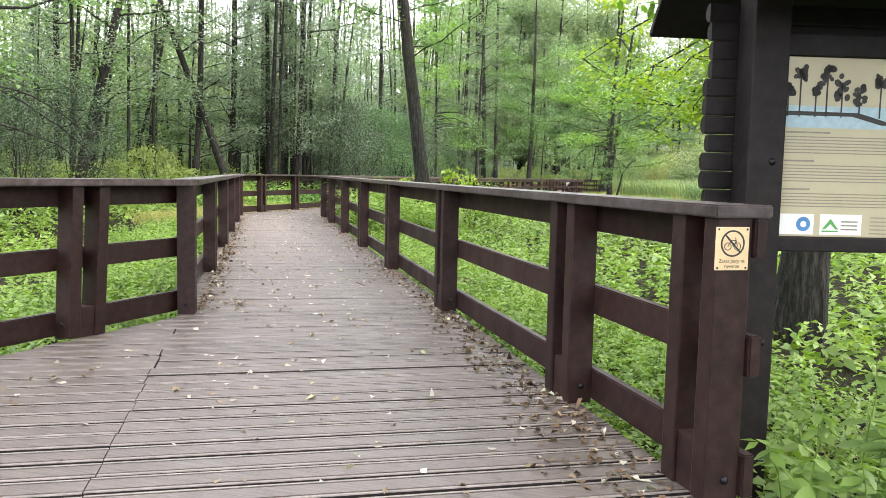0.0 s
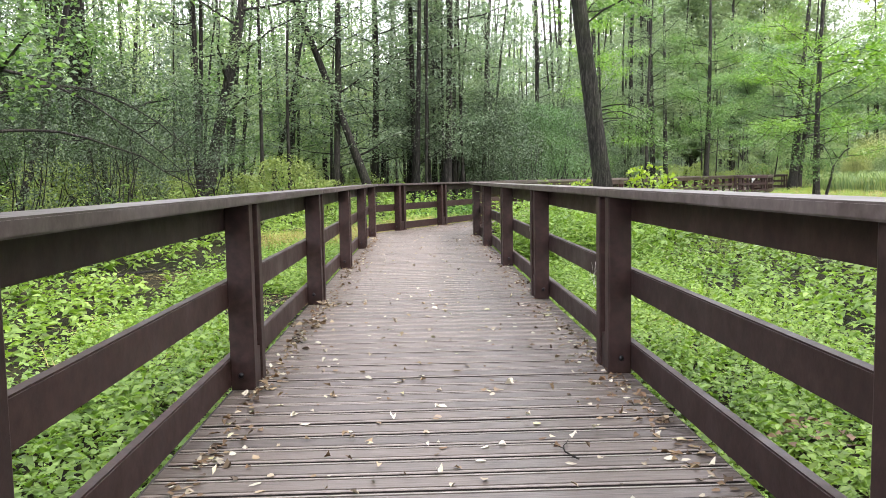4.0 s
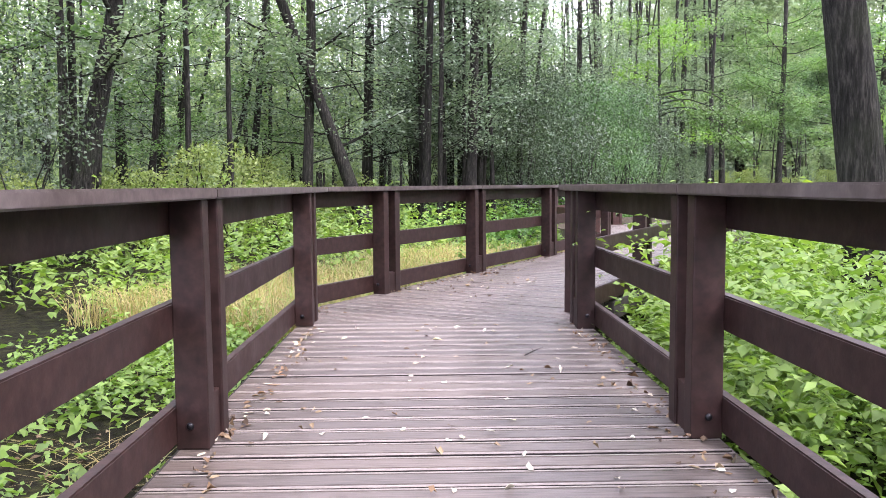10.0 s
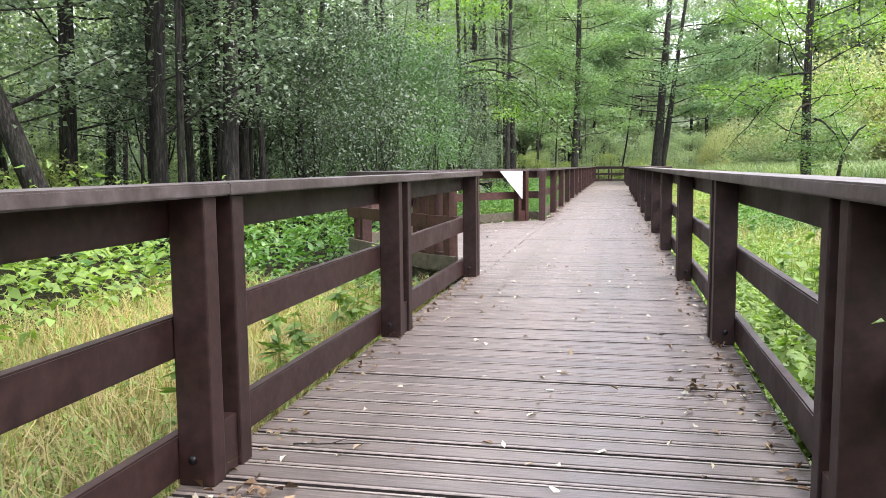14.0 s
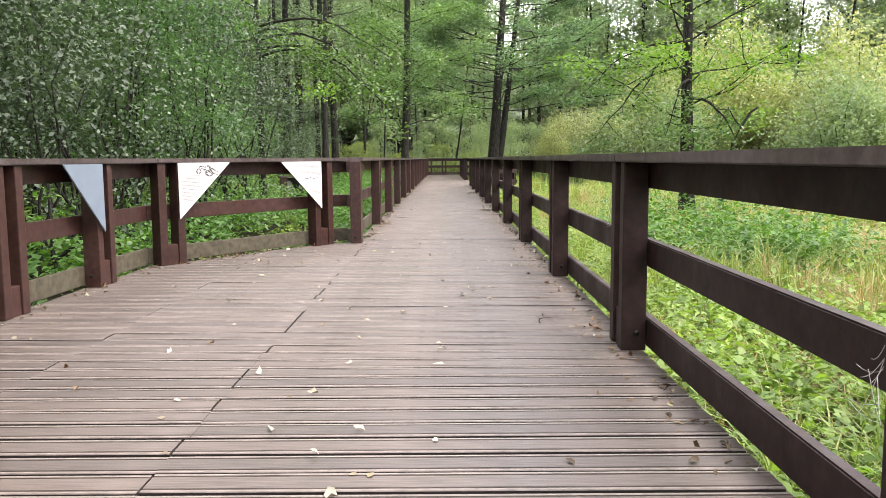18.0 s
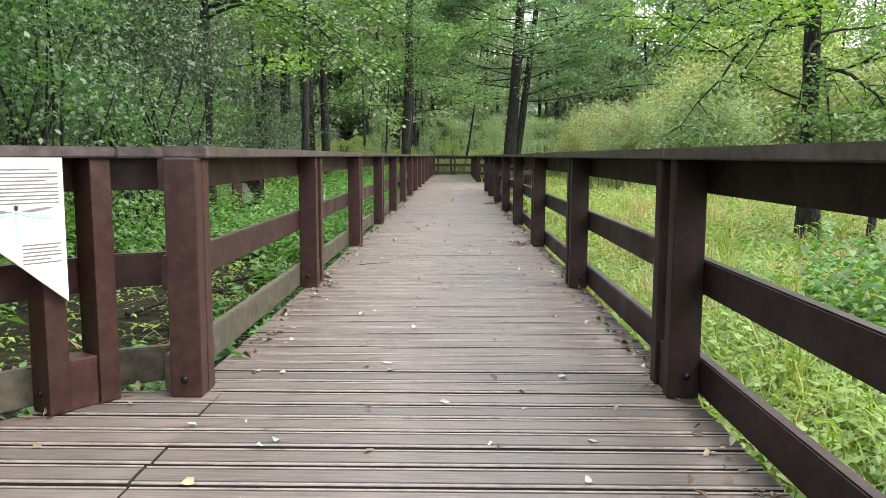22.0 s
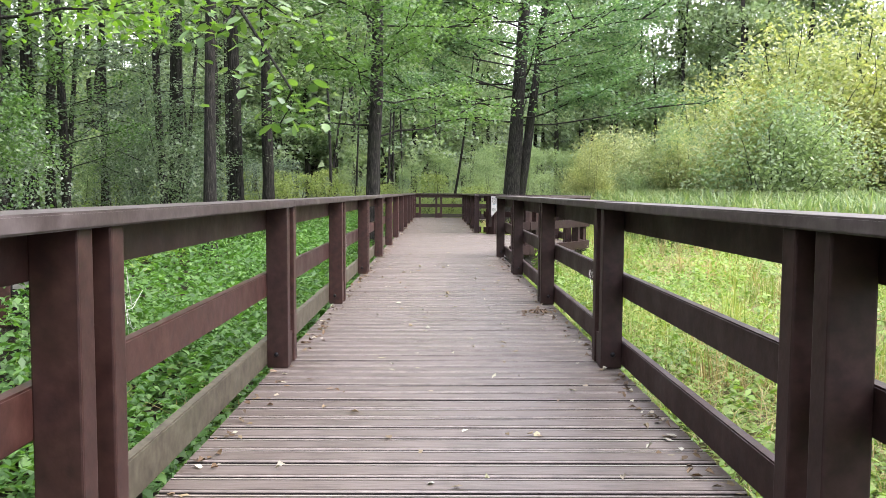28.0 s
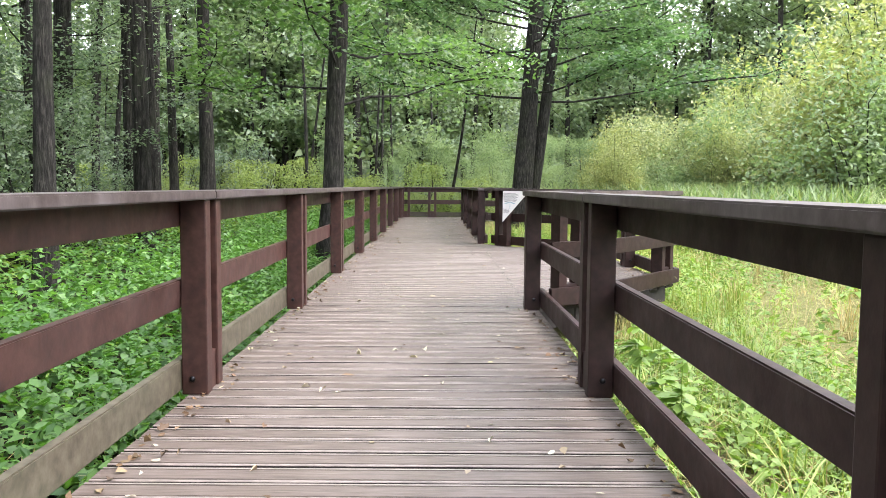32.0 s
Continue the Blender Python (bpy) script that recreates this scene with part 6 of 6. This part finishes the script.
def fallen_branch(x, y, length, turn, thick):
    t = np.linspace(0, 1, 9)
    lp = np.stack([length * t, 0.12 * length * np.sin(3 * t) + rng.normal(0, 0.015, 9), 0.03 + 0.05 * np.sin(t * 3)], 1)
    pieces = [tube(lp, np.linspace(thick, thick * 0.35, 9), 6)]
    for j in (3, 5, 6):
        tw = limb(lp[j], (0.8, random.choice((-1, 1)) * 0.8, 0.25), length * random.uniform(0.2, 0.35), 0.2, 5)
        pieces.append(tube(tw, np.linspace(thick * 0.45, thick * 0.15, 5), 5))
    ob = tagged(new("fallen_branch", from_arrays("fallen_branch", *joined(pieces), BARK, True)), "dead fallen branch lying on the dark soil", "branch", "fallen branches")
    ob.matrix_basis = Matrix.Translation((x, y, ground_height(x, y))) @ Matrix.Rotation(turn, 4, "Z")


for x, y, ln, a, th in ((-15.9, 31.2, 1.3, 0.9, 0.022), (-15.2, 29.3, 1.0, 1.9, 0.018), (-15.7, 33.0, 0.9, 0.3, 0.016), (-16.3, 6.6, 1.5, 0.6, 0.028), (-12.3, 4.7, 0.9, 1.2, 0.02), (-15.4, 36.2, 0.9, 1.4, 0.018)):
    fallen_branch(x, y, ln, a, th)

# ---- a low timber board with a torn notice, among the nettles ----
notice = tagged(new("notice_stand"), "low dark timber stand with a torn white notice among nettles", "notice board")
notice.matrix_basis = Matrix.Translation((-17.95, 43.3, ground_height(-17.95, 43.3))) @ Matrix.Rotation(0.42, 4, "Z")
part("post", block(-0.37, -0.16, -0.1, 0.1, -0.15, 0.92, 0.01), RAIL_WARM, notice)
part("post", block(0.24, 0.36, -0.06, 0.1, -0.15, 0.92, 0.01), RAIL, notice)
part("back_board", block(-0.16, 0.24, 0.05, 0.085, 0.1, 0.9, 0.004), RAIL_DARK, notice)
part("top_rail", block(-0.42, 0.42, -0.12, 0.14, 0.92, 0.97, 0.006), CAP, notice)
sheet = [(-0.14, 0.42), (-0.05, 0.4), (0.0, 0.43), (0.05, 0.41), (0.13, 0.46), (0.12, 0.5), (-0.04, 0.8), (-0.14, 0.82)]
flat_part("torn_notice", sheet, 0.04, OLD_PAPER, notice, 0.003)
for k in range(4):
    flat_part("print_bar", [(-0.12 + 0.045 * k, 0.56 + 0.012 * k), (-0.09 + 0.045 * k, 0.565 + 0.012 * k), (-0.09 + 0.045 * k, 0.61 + 0.012 * k), (-0.12 + 0.045 * k, 0.605 + 0.012 * k)], 0.0365, INK, notice)

# ---- torn cobwebs between posts and rails ----
COBWEB = plain("dusty_cobweb", (0.55, 0.55, 0.53), 0.7, 0, 0.05)


def cobweb(at, way, out):
    """A few slack threads from a post's edge to the rail beside it."""
    way, out = Vector(way).normalized(), Vector(out).normalized()
    threads = []
    for _ in range(9):
        a = Vector((0, 0, random.uniform(-0.06, 0.12)))
        b = way.to_3d() * random.uniform(0.04, 0.2) + out.to_3d() * random.uniform(0.0, 0.05) + Vector((0, 0, random.uniform(-0.1, 0.08)))
        t = np.linspace(0, 1, 5)[:, None]
        threads.append(tube(np.array(a) * (1 - t) + np.array(b) * t - np.array([0, 0, 0.012]) * np.sin(t * np.pi), np.full(5, 0.0007), 3))
    ob = tagged(new("cobweb", from_arrays("cobweb", *joined(threads), COBWEB)), "torn dusty cobweb between a post and its rail", "cobweb", "cobwebs")
    ob.location = at


for y, z in ((30.7, 0.72), (33.53, 0.5), (36.36, 0.75), (42.0, 0.55)):
    cobweb((B_LEFT - 0.022, y + 0.15, z), (0, 1), (-1, 0))
for y, z in ((19.69, 0.5), (22.46, 0.7), (27.95, 0.45), (33.56, 0.62), (39.2, 0.5)):
    cobweb((B_RIGHT - 0.003, y + 0.15, z), (0, 1), (1, 0))
for s_, z in ((4.7, 0.5), (7.51, 0.66), (10.32, 0.5)):
    x, y = on_a(s_ + 0.15, A_RIGHT - 0.003)
    cobweb((x, y, z), U, N)

# ---- a small bent dead stem beside the meadow tree ----
dead = tagged(new("dead_stem"), "small bent dead tree stem in the meadow", "dead tree")
dead.location = (-6.7, 37.0, ground_height(-6.7, 37.0))
bent = np.stack([np.array([0, 0.06, 0.2, 0.3, 0.5, 0.75, 0.95]), np.array([0, 0.02, 0.06, 0.1, 0.18, 0.26, 0.34]), np.array([-0.1, 0.6, 1.2, 1.8, 2.15, 2.5, 2.62])], 1)
part("stem", from_arrays("stem", *tube(bent, np.linspace(0.07, 0.025, 7), 8), BARK, True), None, dead)
part("side_branch", from_arrays("side_branch", *tube(limb(bent[4], (-0.5, 0.1, 0.8), 0.5, 0.2, 5), np.linspace(0.025, 0.008, 5), 5), BARK, True), None, dead)
